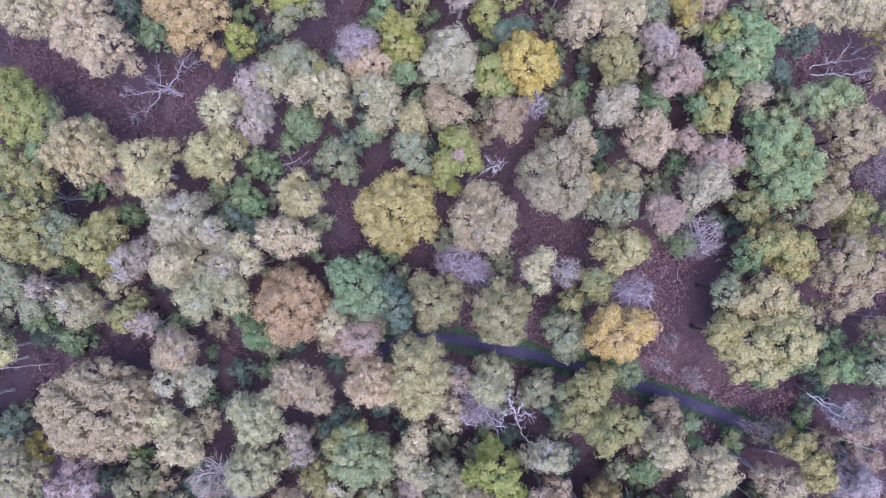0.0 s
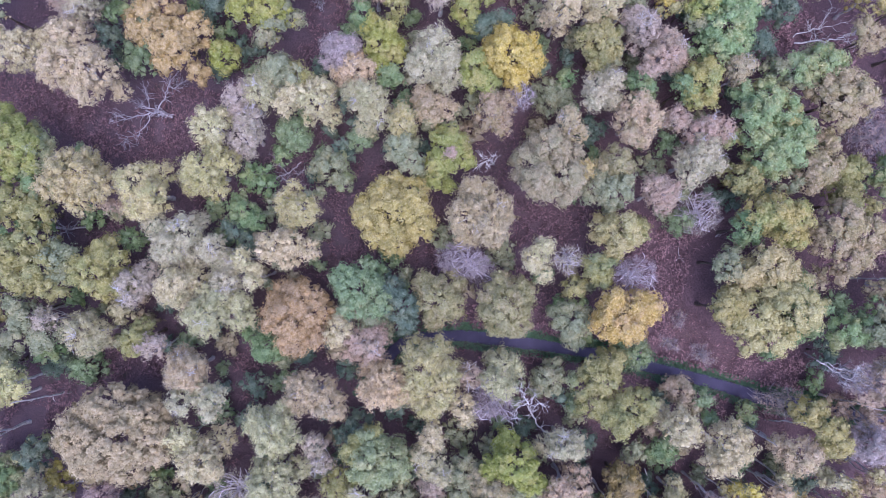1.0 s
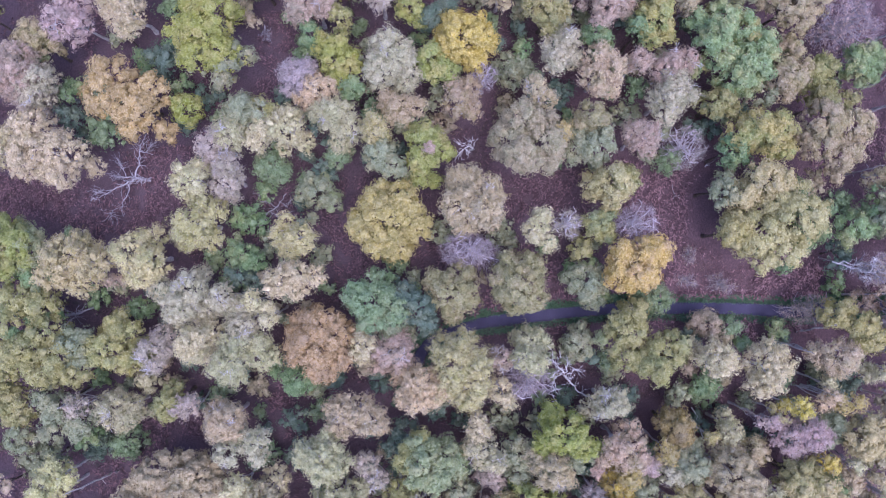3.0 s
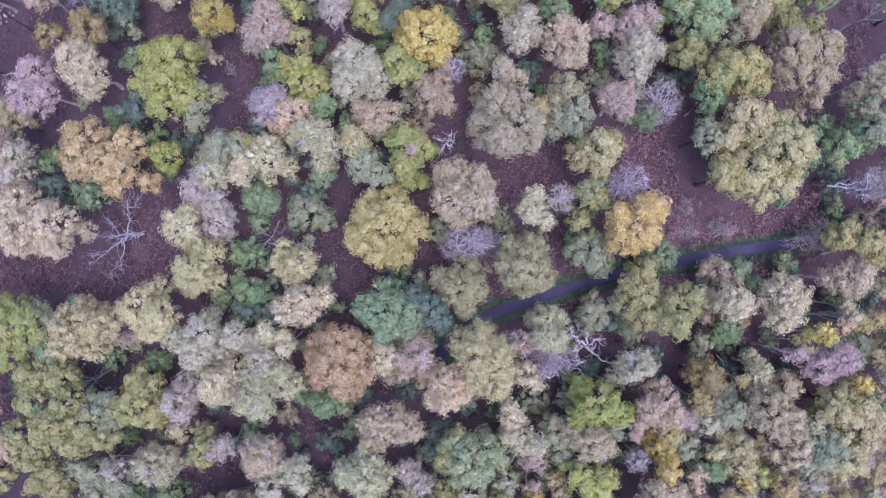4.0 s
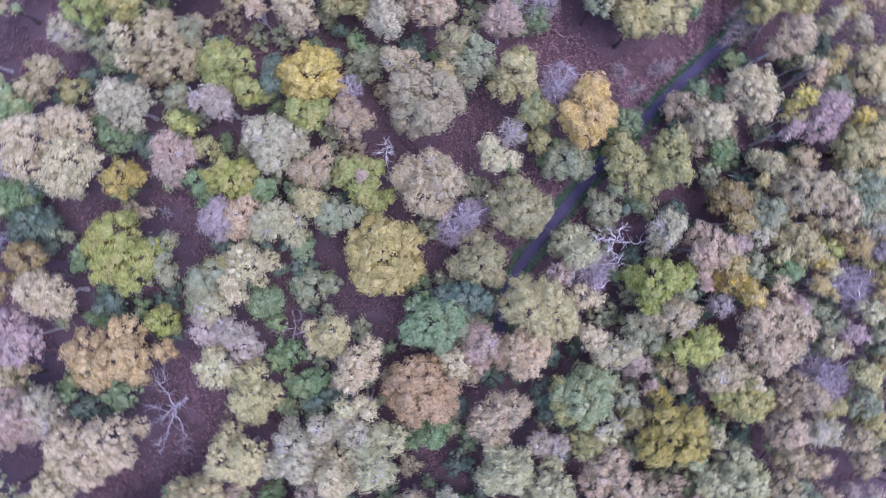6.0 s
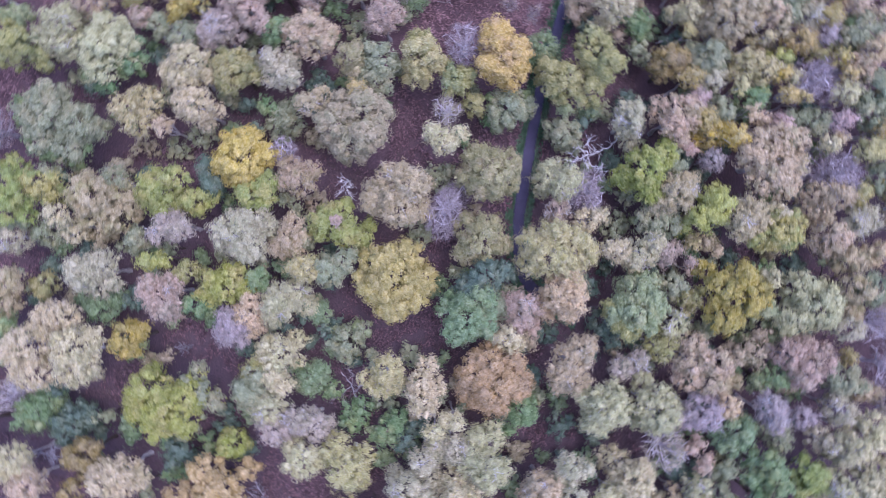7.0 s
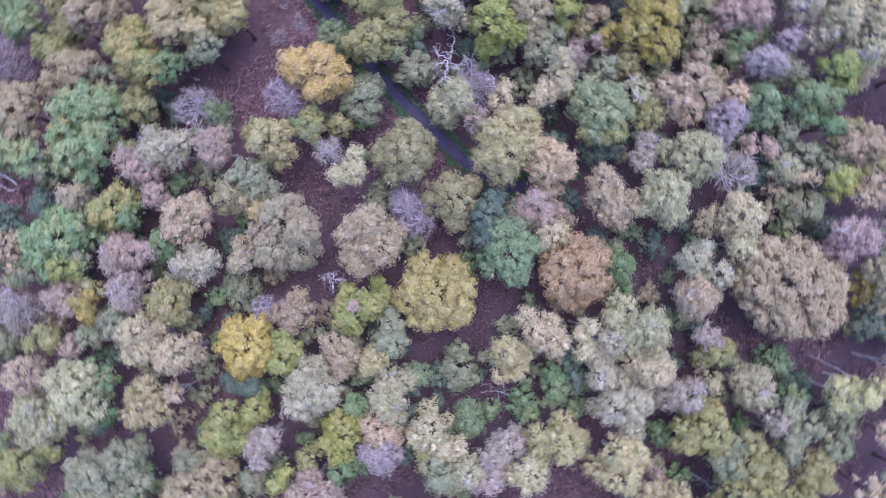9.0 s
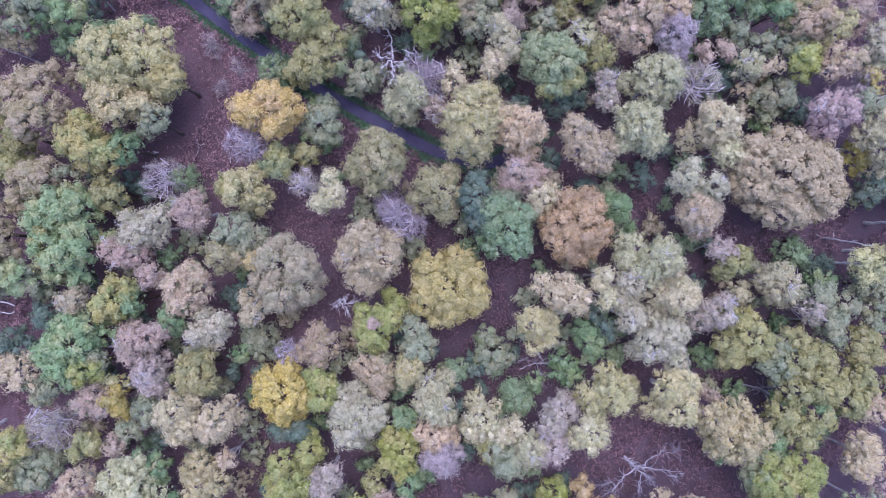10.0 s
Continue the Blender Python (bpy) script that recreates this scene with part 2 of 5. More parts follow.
# ---- trees ----
CROWNS = []  # height, and the round masses (x, y, r) of every crown
SPECIES = {
    # leaf size, leaves for each square metre of bough, bough size in metres, core size, twigs, crown's base, unevenness
    "oak": dict(leaf=0.14, many=58, bough=(0.34, 0.84), core=0.73, twig=0, base=0.34, rough=0.62),
    "birch": dict(leaf=0.12, many=60, bough=(0.26, 0.6), core=0.6, twig=14, base=0.32, rough=1.15),
    "bare": dict(leaf=0.10, many=20, bough=(0.3, 0.6), core=0.0, twig=70, base=0.30, rough=1.2),
    "bush": dict(leaf=0.15, many=46, bough=(0.36, 0.7), core=0.68, twig=0, base=0.10, rough=1.0),
}


def core_shape(rings=2, sides=7):
    """A low dome that fills a leafy bough: corners and faces."""
    v, f = [(0, 0, 1.0)], []
    for i in range(rings):
        th = radians((46, 98)[i])
        for j in range(sides):
            a = (j + 0.5 * (i % 2)) * 2 * math.pi / sides
            v.append((math.sin(th) * math.cos(a), math.sin(th) * math.sin(a), math.cos(th)))
    for j in range(sides):
        k = (j + 1) % sides
        f.append((0, 1 + j, 1 + k))
        for i in range(rings - 1):
            a, b = 1 + i * sides + j, 1 + i * sides + k
            c, d = a + sides, b + sides
            f += ((a, c, d), (a, d, b)) if i % 2 else ((a, c, b), (b, c, d))
    return np.array(v), np.array(f)


CORE_V, CORE_F = core_shape()


def boughs_of(rng, masses, base, top, size, rough, lush):
    """Leafy boughs over the domes of a crown's round masses: centres, sizes and outward ways."""
    mx, my, mr = masses.T
    cx, cy = np.average(mx, weights=mr**2), np.average(my, weights=mr**2)
    reach = max(np.max(np.hypot(mx - cx, my - cy) + mr), 0.5)
    deep = top - base
    # each mass is a dome; the inner ones stand higher
    far = np.hypot(mx - cx, my - cy) / reach
    crest = base + deep * (1 - 0.6 * far**2) + rng.normal(0, 0.1 * deep * rough, len(mr))
    crest += np.minimum(0, 0.55 * (mr - mr.max()))
    crest += top - 0.3 * size[1] - crest.max()
    tall = np.minimum(1.3 * mr + 0.3, crest - base * 0.6)
    tall = np.maximum(tall, 0.4)
    places, sizes, ways = [], [], []
    for x, y, r, z, h in zip(mx, my, mr, crest, tall):
        inner = max(r - 0.6 * (size[0] + size[1]) / 2, 0.3 * r)
        n = max(5, int(2.3 * (inner + 0.2) ** 2 / (0.5 * (size[0] + size[1])) ** 2 * (1.4 if lush > 0.6 else 1.0)))
        k = np.arange(n) + 0.5
        c = 1 - 1.08 * k / n
        a = k * 2.39996 + rng.uniform(0, 6.3)
        s = np.sqrt(1 - np.clip(c, -1, 1) ** 2)
        way = np.stack([s * np.cos(a), s * np.sin(a), c], -1) + rng.normal(0, 0.13, (n, 3))
        way = unit(way)
        swell = 1 + rng.normal(0, 0.11 * rough, (n, 1)) * [0.5, 0.5, 1]
        place = np.array([x, y, z - h]) + way * [inner, inner, h] * swell
        places.append(place), ways.append(way), sizes.append(size[0] + (size[1] - size[0]) * rng.random(n) ** 1.4)
    places, sizes, ways = np.concatenate(places), np.concatenate(sizes), np.concatenate(ways)
    # drop boughs that lie buried inside another mass
    buried = np.zeros(len(places), bool)
    for x, y, r, z, h in zip(mx, my, mr, crest, tall):
        rel = (places - [x, y, z - h]) / [max(r - 0.3, 0.3), max(r - 0.3, 0.3), h]
        buried |= (np.linalg.norm(rel, axis=1) < 0.58) & (rel[:, 2] > -0.3)
    far = np.linalg.norm(places[:, None] - places[None], axis=-1) + sizes[:, None] * 0.75
    buried |= np.any((far < sizes[None]) & (sizes[:, None] < sizes[None]), axis=1)
    keep = ~buried
    # a thin layer of leaves inside the domes closes the crown between the boughs
    inner = []
    for x, y, r, z, h in zip(mx, my, mr, crest, tall):
        k = int(7.5 * min(lush, 1) * 2 * r * (r + h))
        way = unit(rng.normal(size=(k, 3)) * [1, 1, 0.8] + [0, 0, 0.5])
        inner.append(np.array([x, y, z - h]) + way * [0.8 * r, 0.8 * r, 0.84 * h] * rng.uniform(0.85, 1.05, (k, 1)))
    return places[keep], sizes[keep], ways[keep], np.concatenate(inner)


def tree(species, tone, top, *masses, lush=1.0):
    """A tree whose crown is made of round masses (x, y, r): trunk with limbs, and clumps of leaf sprays and twigs over each mass."""
    sp = SPECIES[species]
    rng = np.random.default_rng(len(CROWNS) + 11)
    masses = np.array(masses, float)
    CROWNS.append((top, masses))
    foot = np.average(masses[:, :2], axis=0, weights=masses[:, 2] ** 2)
    masses = masses - [*foot, 0]
    r = np.max(np.hypot(masses[:, 0], masses[:, 1]) + masses[:, 2])
    base = top * sp["base"] if r < top * 0.4 else top * 0.28
    centres, sizes, ways, inner = boughs_of(rng, masses, base, top, sp["bough"], sp["rough"], lush)
    n = len(centres)
    crown_parts, slots, mats = [], [], [LEAVES[tone], LEAVES[("green", "sagegreen", "olive", "sage")[rng.integers(4)]]]
    # some crowns are still green on their lower or hindmost boughs
    late = np.zeros(n, int)
    if species == "oak" and n > 20 and rng.random() < 0.5 and tone not in ("gold", "yellow", "orange", "amber", "rust", "bigtaupe"):
        side = rng.uniform(0, 6.3)
        rank = centres[:, 2] / top + 0.25 * (centres[:, 0] * math.cos(side) + centres[:, 1] * math.sin(side)) / r + rng.normal(0, 0.05, n)
        late = (rank < np.quantile(rank, rng.uniform(0.12, 0.34))).astype(int)
    # boughs reach outwards and are a little flat
    long_way = unit(ways * [1, 1, 0.25] + rng.normal(0, 0.35, (n, 3)) * [1, 1, 0.4])
    longer = rng.uniform(0.0, 0.35 if species == "oak" else 0.65, n)

    def shaped(own, offset):
        along = np.sum(offset * long_way[own], axis=-1, keepdims=True)
        return offset * [0.95, 0.95, 0.9] + long_way[own] * along * longer[own][:, None]

    # the dense inside of each bough
    if sp["core"]:
        wob = rng.uniform(0.68, 1.16, (n, len(CORE_V), 1))
        spin = rng.uniform(0, 6.3, n)
        lean = unit(ways * [1, 1, 0.6] + [0, 0, 0.9] + rng.normal(0, 0.15, (n, 3)))
        u = unit(np.cross(lean, np.stack([np.cos(spin), np.sin(spin), 0.1 + 0 * spin], -1)))
        w = np.cross(lean, u)
        v = CORE_V[None] * wob * (sizes * sp["core"])[:, None, None]
        k = np.repeat(np.arange(n), len(CORE_V))
        v = (v[..., :1] * u[:, None] + v[..., 1:2] * w[:, None] + v[..., 2:] * lean[:, None]).reshape(-1, 3)
        cv = centres[k] + shaped(k, v)
        cf = (CORE_F[None] + np.arange(n)[:, None, None] * len(CORE_V)).reshape(-1, 3)
        crown_parts.append((cv, cf)), slots.append(np.repeat(late, len(CORE_F)))
    # leaf sprays over the outer side of each bough, in small bunches that stand out of it
    count = max(8, int(sp["many"] * lush * np.sum(2 * math.pi * sizes**2)))
    share = sizes**2 / np.sum(sizes**2)
    owner = rng.choice(n, count, p=share)
    per = 16
    bunch = unit(rng.normal(size=(n, per, 3)) + ways[:, None] * 0.7 + [0, 0, 0.4])
    stand = rng.uniform(0.76, 1.22, (n, per))
    aim = unit(rng.normal(size=(count, 3)) + ways[owner] * 0.7 + [0, 0, 0.4])
    near = np.einsum("ijk,ik->ij", bunch[owner], aim)
    which = near.argmax(1)
    close = near[np.arange(count), which]
    heart = bunch[owner, which]
    bulge = 0.7 + 0.34 * np.sqrt(np.clip(1 - (1 - close) / 0.16, 0, 1))
    reach = sizes[owner] * bulge * stand[owner, which] * rng.uniform(0.92, 1.1 if species == "oak" else 1.22, count)
    place = centres[owner] + shaped(owner, aim * reach[:, None])
    gap = np.empty(count)
    for a in range(0, count, 20000):
        d = np.linalg.norm(place[a : a + 20000, None] - centres[None], axis=-1) / sizes[None]
        d[np.arange(len(d)), owner[a : a + 20000]] = 9
        gap[a : a + 20000] = d.min(1)
    air = (gap > 0.74) & (aim[:, 2] > -0.35)
    place, aim, owner, heart = place[air], aim[air], owner[air], heart[air]
    count = len(place)
    facing = aim * 0.5 + (aim - heart) * 1.3 + ways[owner] * 0.85 + rng.normal(0, 0.28, (count, 3))
    if species in ("birch", "bare"):
        out = unit(ways[owner] * [1, 1, 0.2] + aim * 0.8 + rng.normal(0, 0.3, (count, 3)))
        crown_parts.append(leaves(rng, place, facing, sp["leaf"], out, 0.75))
    else:
        crown_parts.append(leaves(rng, place, facing, sp["leaf"]))
    slots.append(late[owner])
    if sp["core"]:
        lv, lf = leaves(rng, inner, unit(inner * [1, 1, 0] / r + [0, 0, 0.8] + rng.normal(0, 0.3, inner.shape)), 0.25)
        crown_parts.append((lv, lf)), slots.append(np.zeros(len(lf), int))
    if sp["twig"]:
        kind = "lilac" if tone in ("lilac", "mauve", "pink") else "brown" if tone in ("greytaupe", "bigtaupe", "pinktaupe") else "pale"
        k = int(sp["twig"] * lush * np.sum(sizes**2) * 2)
        own = rng.choice(n, k, p=share)
        go = unit(rng.normal(size=(k, 3)) + [0, 0, 0.5] + ways[own])
        start = centres[own] + go * (sizes[own] * rng.uniform(0.2, 0.8, k))[:, None]
        tv, tf = twigs(rng, start, go * rng.uniform(0.3, 0.8, k)[:, None], rng.uniform(0.011, 0.022, k)[:, None])
        crown_parts.append((tv, tf)), mats.append(TWIGS[kind]), slots.append(np.full(len(tf), 2))
    cv, cf = joined(crown_parts)
    # trunk and limbs
    bark = {"birch": BIRCH_BARK, "bare": GREYWOOD if tone in ("pinktan", "pink", "mauve") else PALE_BARK}.get(species, OAK_BARK)
    thick = max(0.05, 0.03 * r + 0.011 * top) * (1.5 if species == "bare" else 1.0)
    lean = rng.normal(0, 0.2, 2)
    fork = np.array([lean[0] * 0.5, lean[1] * 0.5, max(base * 0.9, 0.25 * top)])
    tip = np.array([lean[0], lean[1], top * 0.8])
    trunk_line = np.concatenate([curve(rng, (0, 0, -0.1), fork, 3, 0.03), curve(rng, fork, tip, 4, 0.04)[1:]])
    k = len(trunk_line)
    wood = [tube(trunk_line, thick * np.linspace(1, 0.22, k) * np.r_[1.5, np.ones(k - 1)], 5)]
    n_limb = 2 if lush < 0.9 else {"oak": 4, "birch": 5, "bare": 18, "bush": 2}[species]
    for q in rng.choice(n, min(n_limb, n), replace=False):
        root = fork + (tip - fork) * rng.uniform(0.0, 0.7)
        end = centres[q] + ways[q] * sizes[q] * (0.8 if species == "bare" else 0.1)
        if end[2] < root[2] + 0.2:
            root = fork
        line = curve(rng, root, end, 4, 0.08)
        wood.append(tube(line, thick * np.linspace(0.5, 0.14, 4), 3))
        if species == "bare":
            for _ in range(4):
                a = line[rng.integers(1, 4)]
                wood.append(tube(curve(rng, a, a + unit(rng.normal(size=3) + [0, 0, 0.7]) * r * 0.45, 4, 0.1), thick * np.linspace(0.24, 0.07, 4), 3))
    # pale leafless sprays that stand out of thinning crowns
    if species == "birch" and lush > 0.9 and n > 25 and tone in ("greytan", "silver", "mauve", "pinktan", "pink", "sagepale", "lilac"):
        high = np.argsort(-centres[:, 2])[: max(3, n // 2)]
        for q in rng.choice(high, min(len(high), rng.integers(1, 4)), replace=False):
            heart = centres[q] + [0, 0, 0.5 * sizes[q]]
            for _ in range(9):
                end = heart + unit(rng.normal(size=3) * [1, 1, 0.4] + [0, 0, 0.7]) * rng.uniform(0.4, 1.1)
                line = curve(rng, heart + rng.normal(0, 0.1, 3), end, 4, 0.2)
                wood.append(tube(line, np.linspace(0.036, 0.012, 4), 3))
                wood.append(tube(curve(rng, line[2], line[2] + unit(end - heart + rng.normal(0, 0.6, 3)) * 0.45, 3, 0.15), np.linspace(0.02, 0.01, 3), 3))
    wv, wf = joined(wood)
    name = {"oak": "oak_tree", "birch": "birch_tree", "bare": "bare_tree", "bush": "bush"}[species]
    what = {
        "oak": "broadleaf tree with a rounded %s autumn crown",
        "birch": "birch with a feathery %s autumn crown",
        "bare": "almost leafless tree with %s bare twigs",
        "bush": "low %s bush in the undergrowth between trees",
    }[species] % TONES[tone][2]
    ob = tagged(new(name), what, "bush" if species == "bush" else "tree", {"oak": "broadleaf trees", "birch": "birches", "bare": "bare trees", "bush": "bushes"}[species])
    ob.location = (*foot, 0)
    ob.empty_display_size = 0.5
    trunk = new("trunk", mesh_of("trunk", wv, wf, [bark], smooth=True))
    crown = new("crown", mesh_of("crown", cv, cf, mats, np.concatenate(slots)))
    trunk.parent = crown.parent = ob
    return ob


def small_tree(rng, species, tone, x, y, top, r, lush):
    """A lesser tree or shrub, of two to four round masses about x, y."""
    n = 4 if r > 2 else 3 if r > 1.3 else 2
    a = rng.uniform(0, 6.3) + np.arange(n) * 2 * math.pi / n + rng.normal(0, 0.3, n)
    d, q = r * rng.uniform(0.3, 0.5, n), r * rng.uniform(0.5, 0.72, n)
    return tree(species, tone, round(top, 1), *[(round(x + e * math.cos(b), 1), round(y + e * math.sin(b), 1), round(w, 2)) for b, e, w in zip(a, d, q)], lush=lush)


def taken(x, y, r, overlap):
    """Whether a round crown at x, y would press into those that stand."""
    return any(np.any((m[:, 0] - x) ** 2 + (m[:, 1] - y) ** 2 < (overlap * m[:, 2] + r) ** 2) for _, m in CROWNS)


def oak(*a):
    return tree("oak", *a)


def birch(*a):
    return tree("birch", *a)


def bare(*a):
    return tree("bare", *a)


def bush(*a):
    return tree("bush", *a)


# ---- ground: one gently uneven sheet to the horizon ----
def rise(x, y):
    return 0.12 * np.sin(x * 0.21 + 1.0) * np.cos(y * 0.17) + 0.08 * np.sin(x * 0.53 + y * 0.41)


def lay_ground():
    near = np.linspace(-75, 75, 151)
    far = np.array([2500.0, 900, 400, 220, 130, 95])
    line = np.r_[-far, near, far[::-1]]
    gx, gy = np.meshgrid(line, line, indexing="ij")
    fade = np.clip((110 - np.hypot(gx, gy)) / 40, 0, 1)
    gz = rise(gx, gy) * fade * np.clip(np.abs(path_distance(gx, gy)) - 0.8, 0, 1)
    n = len(line)
    i, j = np.meshgrid(np.arange(n - 1), np.arange(n - 1), indexing="ij")
    f = np.stack([i * n + j, (i + 1) * n + j, (i + 1) * n + j + 1, i * n + j + 1], -1).reshape(-1, 4)
    ob = new("ground", mesh_of("ground", np.stack([gx, gy, gz], -1).reshape(-1, 3), f, [GROUND], smooth=True))
    tagged(ob, "dark purplish-brown woodland floor covered with leaf litter", "ground", kind="structure")


# the footpath's middle line
TRACK_LINE = np.array([(-10.0, -15.7), (-5.6, -10.1), (-0.0, -9.4), (5.5, -10.3), (11.1, -11.5), (16.7, -12.9), (22.6, -14.9), (29.1, -17.2), (34.7, -19.4), (38.0, -20.1), (42.0, -21.3), (47.0, -22.8)])


def path_distance(x, y):
    """Signed distance from the footpath's middle line."""
    best, sign = np.full(np.shape(x), 1e9), np.ones(np.shape(x))
    for a, b in zip(TRACK_LINE[:-1], TRACK_LINE[1:]):
        d = b - a
        s = np.clip(((x - a[0]) * d[0] + (y - a[1]) * d[1]) / (d @ d), 0, 1)
        ex, ey = x - a[0] - s * d[0], y - a[1] - s * d[1]
        e = np.hypot(ex, ey)
        side = np.sign(d[0] * ey - d[1] * ex)
        sign = np.where(e < best, side, sign)
        best = np.minimum(best, e)
    return best * sign


def smooth_line(line, steps=10):
    p = np.concatenate([[2 * line[0] - line[1]], line, [2 * line[-1] - line[-2]]])
    out = []
    for k in range(1, len(p) - 2):
        for s in np.arange(steps) / steps:
            a, b, c, d = p[k - 1 : k + 3]
            out.append(0.5 * (2 * b + (c - a) * s + (2 * a - 5 * b + 4 * c - d) * s**2 + (3 * b - a - 3 * c + d) * s**3))
    return np.array(out + [line[-1]])


def lay_path():
    rng = np.random.default_rng(5)
    line = smooth_line(TRACK_LINE)
    way = unit(np.gradient(line, axis=0))
    side = np.stack([-way[:, 1], way[:, 0]], -1)
    across = np.array([-1.15, -1.0, -0.5, 0, 0.5, 1.0, 1.15])
    lift = np.array([-0.05, 0.03, 0.05, 0.06, 0.05, 0.03, -0.05])
    rough = rng.normal(0, 0.07, (len(line), len(across)))
    xy = line[:, None] + side[:, None] * (across[None] * 0.64 + rough)[..., None]
    v = np.concatenate([xy, np.broadcast_to(lift[None, :, None], (*xy.shape[:2], 1))], -1)
    n = len(across)
    i, j = np.meshgrid(np.arange(len(line) - 1), np.arange(n - 1), indexing="ij")
    f = np.stack([i * n + j, (i + 1) * n + j, (i + 1) * n + j + 1, i * n + j + 1], -1).reshape(-1, 4)
    ob = new("footpath", mesh_of("footpath", v.reshape(-1, 3), f, [TRACK], smooth=True))
    tagged(ob, "narrow damp bluish-grey footpath winding through the wood", "path", kind="structure")
    # grass along both edges, thicker on the open side
    count = 52000
    at = rng.integers(0, len(line) - 1, count)
    part = rng.random(count)[:, None]
    mid = line[at] * (1 - part) + line[at + 1] * part
    far = np.where(rng.random(count) < 0.75, 1, -1) * (0.58 + rng.uniform(0, 0.75, count) + np.abs(rng.normal(0, 0.12, count)))
    p = mid + side[at] * far[:, None]
    p3 = np.concatenate([p, np.full((count, 1), 0.0) + rise(p[:, :1], p[:, 1:]) * 0.3], 1)
    tv, tf = twigs(rng, p3, unit(rng.normal(size=(count, 3)) * [1, 1, 0.3] + [0, 0, 0.5]) * rng.uniform(0.15, 0.38, count)[:, None], rng.uniform(0.03, 0.06, count)[:, None])
    tagged(new("verge_grass", mesh_of("verge_grass", tv, tf, [GRASS])), "short green grass along the footpath's edges", "grass", kind="stuff")


lay_ground()
lay_path()

# ---- the wood ----
birch("pale", 9.8, (-42, 23.9, 2.14), (-39.2, 23.2, 1.8), (-37.2, 24.2, 1.69))
birch("pale", 10.6, (-35, 21.5, 2.24), (-32.5, 20.6, 2.12), (-33.6, 18.7, 1.45), (-36.6, 20.6, 1.57), (-34.4, 23.7, 1.96), (-31.4, 19.2, 1.01))
bush("dkgreen", 6, (-32.4, 24.9, 1.29), (-33, 23.7, 0.88))
oak("amber", 10.4, (-26.7, 24.4, 2.13), (-24.5, 22.9, 2.35), (-25.7, 21.4, 1.46), (-23.4, 20.3, 1.12), (-22.6, 24, 1.68), (-25.6, 26.2, 1.9))
oak("lime", 7, (-20.5, 21.6, 1.51), (-21.1, 22.4, 0.87))
oak("limegreen", 10.8, (-41.5, 14.2, 2.79), (-39.8, 12.8, 2.34), (-42.1, 16.4, 1.67), (-38.8, 13.6, 1.45), (-42.6, 11.7, 1.95))
oak("green", 8.5, (-39.7, 10.1, 1.6), (-40.3, 11.3, 1.37))
oak("olive", 9.6, (-42, 8.5, 1.69), (-39.7, 7.2, 1.69), (-42.6, 6.3, 1.81))
oak("olive", 10.3, (-40, 4.3, 2.02), (-42, 3.2, 1.91), (-39.2, 2, 1.68), (-41.7, 0.9, 1.68), (-39.2, -0.3, 1.46))
birch("khaki", 10.4, (-35, 10.6, 2.46), (-36.7, 9.5, 1.68), (-33.1, 9.3, 1.68), (-35, 8.1, 1.57), (-37.2, 11.2, 1.34), (-34.2, 12, 1.12))
birch("lemon", 10, (-29.3, 9, 2.14), (-27.9, 7.6, 1.69), (-30.4, 7.3, 1.57), (-28.7, 6.5, 1.24), (-27.6, 10, 1.24))
birch("pinktan", 6, (-33.1, 7.4, 0.82))
birch("cream", 9.5, (-21.7, 14.1, 1.81), (-20.8, 15, 1.13), (-22.5, 13, 0.91))
birch("khaki", 9.9, (-22.9, 9.6, 1.8), (-21.3, 10.7, 1.69), (-24.3, 9, 1.46), (-22.1, 8.2, 1.24), (-22.1, 11.7, 0.9), (-25.2, 10, 0.85))
birch("mauve", 9.1, (-18.4, 16.7, 1.59), (-19.2, 15.9, 1.14), (-18.1, 18, 1.02))
birch("mauve", 9.2, (-18.6, 13.1, 1.82), (-19.7, 11.9, 1.02), (-17.8, 14.5, 1.25))
birch("sagepale", 9.1, (-16.4, 17, 1.59), (-15.8, 18.3, 1.25), (-17.1, 18, 0.91))
oak("sage", 9.1, (-14.7, 19.1, 1.71), (-13, 18.4, 1.42))
birch("cream", 8.8, (-13.3, 16.7, 1.48), (-14.3, 15.8, 1.14))
birch("cream", 9.4, (-11, 16.1, 1.81), (-11.3, 17.5, 1.25), (-10.2, 14.7, 1.13), (-12.4, 14.7, 0.85))
bush("teal", 6, (-14.3, 13.5, 1.65), (-13.5, 12.6, 1.06), (-15.2, 13.6, 0.88))
oak("sage", 6.5, (-10.5, 9.4, 1.87), (-9.6, 7.9, 1.17), (-11.9, 9.7, 1.29), (-10.8, 10.7, 1.17))
birch("lilac", 9.3, (-8.2, 20.4, 1.7), (-9.1, 21.2, 1.13), (-7.1, 20.9, 1.13), (-9.6, 19.8, 0.91))
birch("peach", 9.1, (-7.1, 18.7, 1.59), (-7.9, 17.8, 1.14), (-5.7, 18.4, 0.85), (-9.1, 18.6, 0.74))
oak("lime", 9.6, (-4.2, 20.9, 1.81), (-4.8, 22.6, 1.24), (-3.1, 19.9, 1.36), (-4.5, 18.9, 1.13), (-3.5, 21.7, 1.13))
oak("green", 8.5, (-3.4, 17.7, 1.14), (-4.1, 17.3, 0.8))
oak("green", 8, (-5.8, 24.1, 1.44), (-6.4, 23, 1.15))
oak("olive", 8, (-2.6, 25, 1.44))
birch("sagepale", 9.6, (-5.9, 15.5, 1.81), (-7.3, 16.1, 1.36), (-5.1, 14.1, 1.47), (-6.5, 13.2, 1.24))
bush("teal", 6, (-7.6, 12.2, 1.29), (-6.2, 12.6, 0.82))
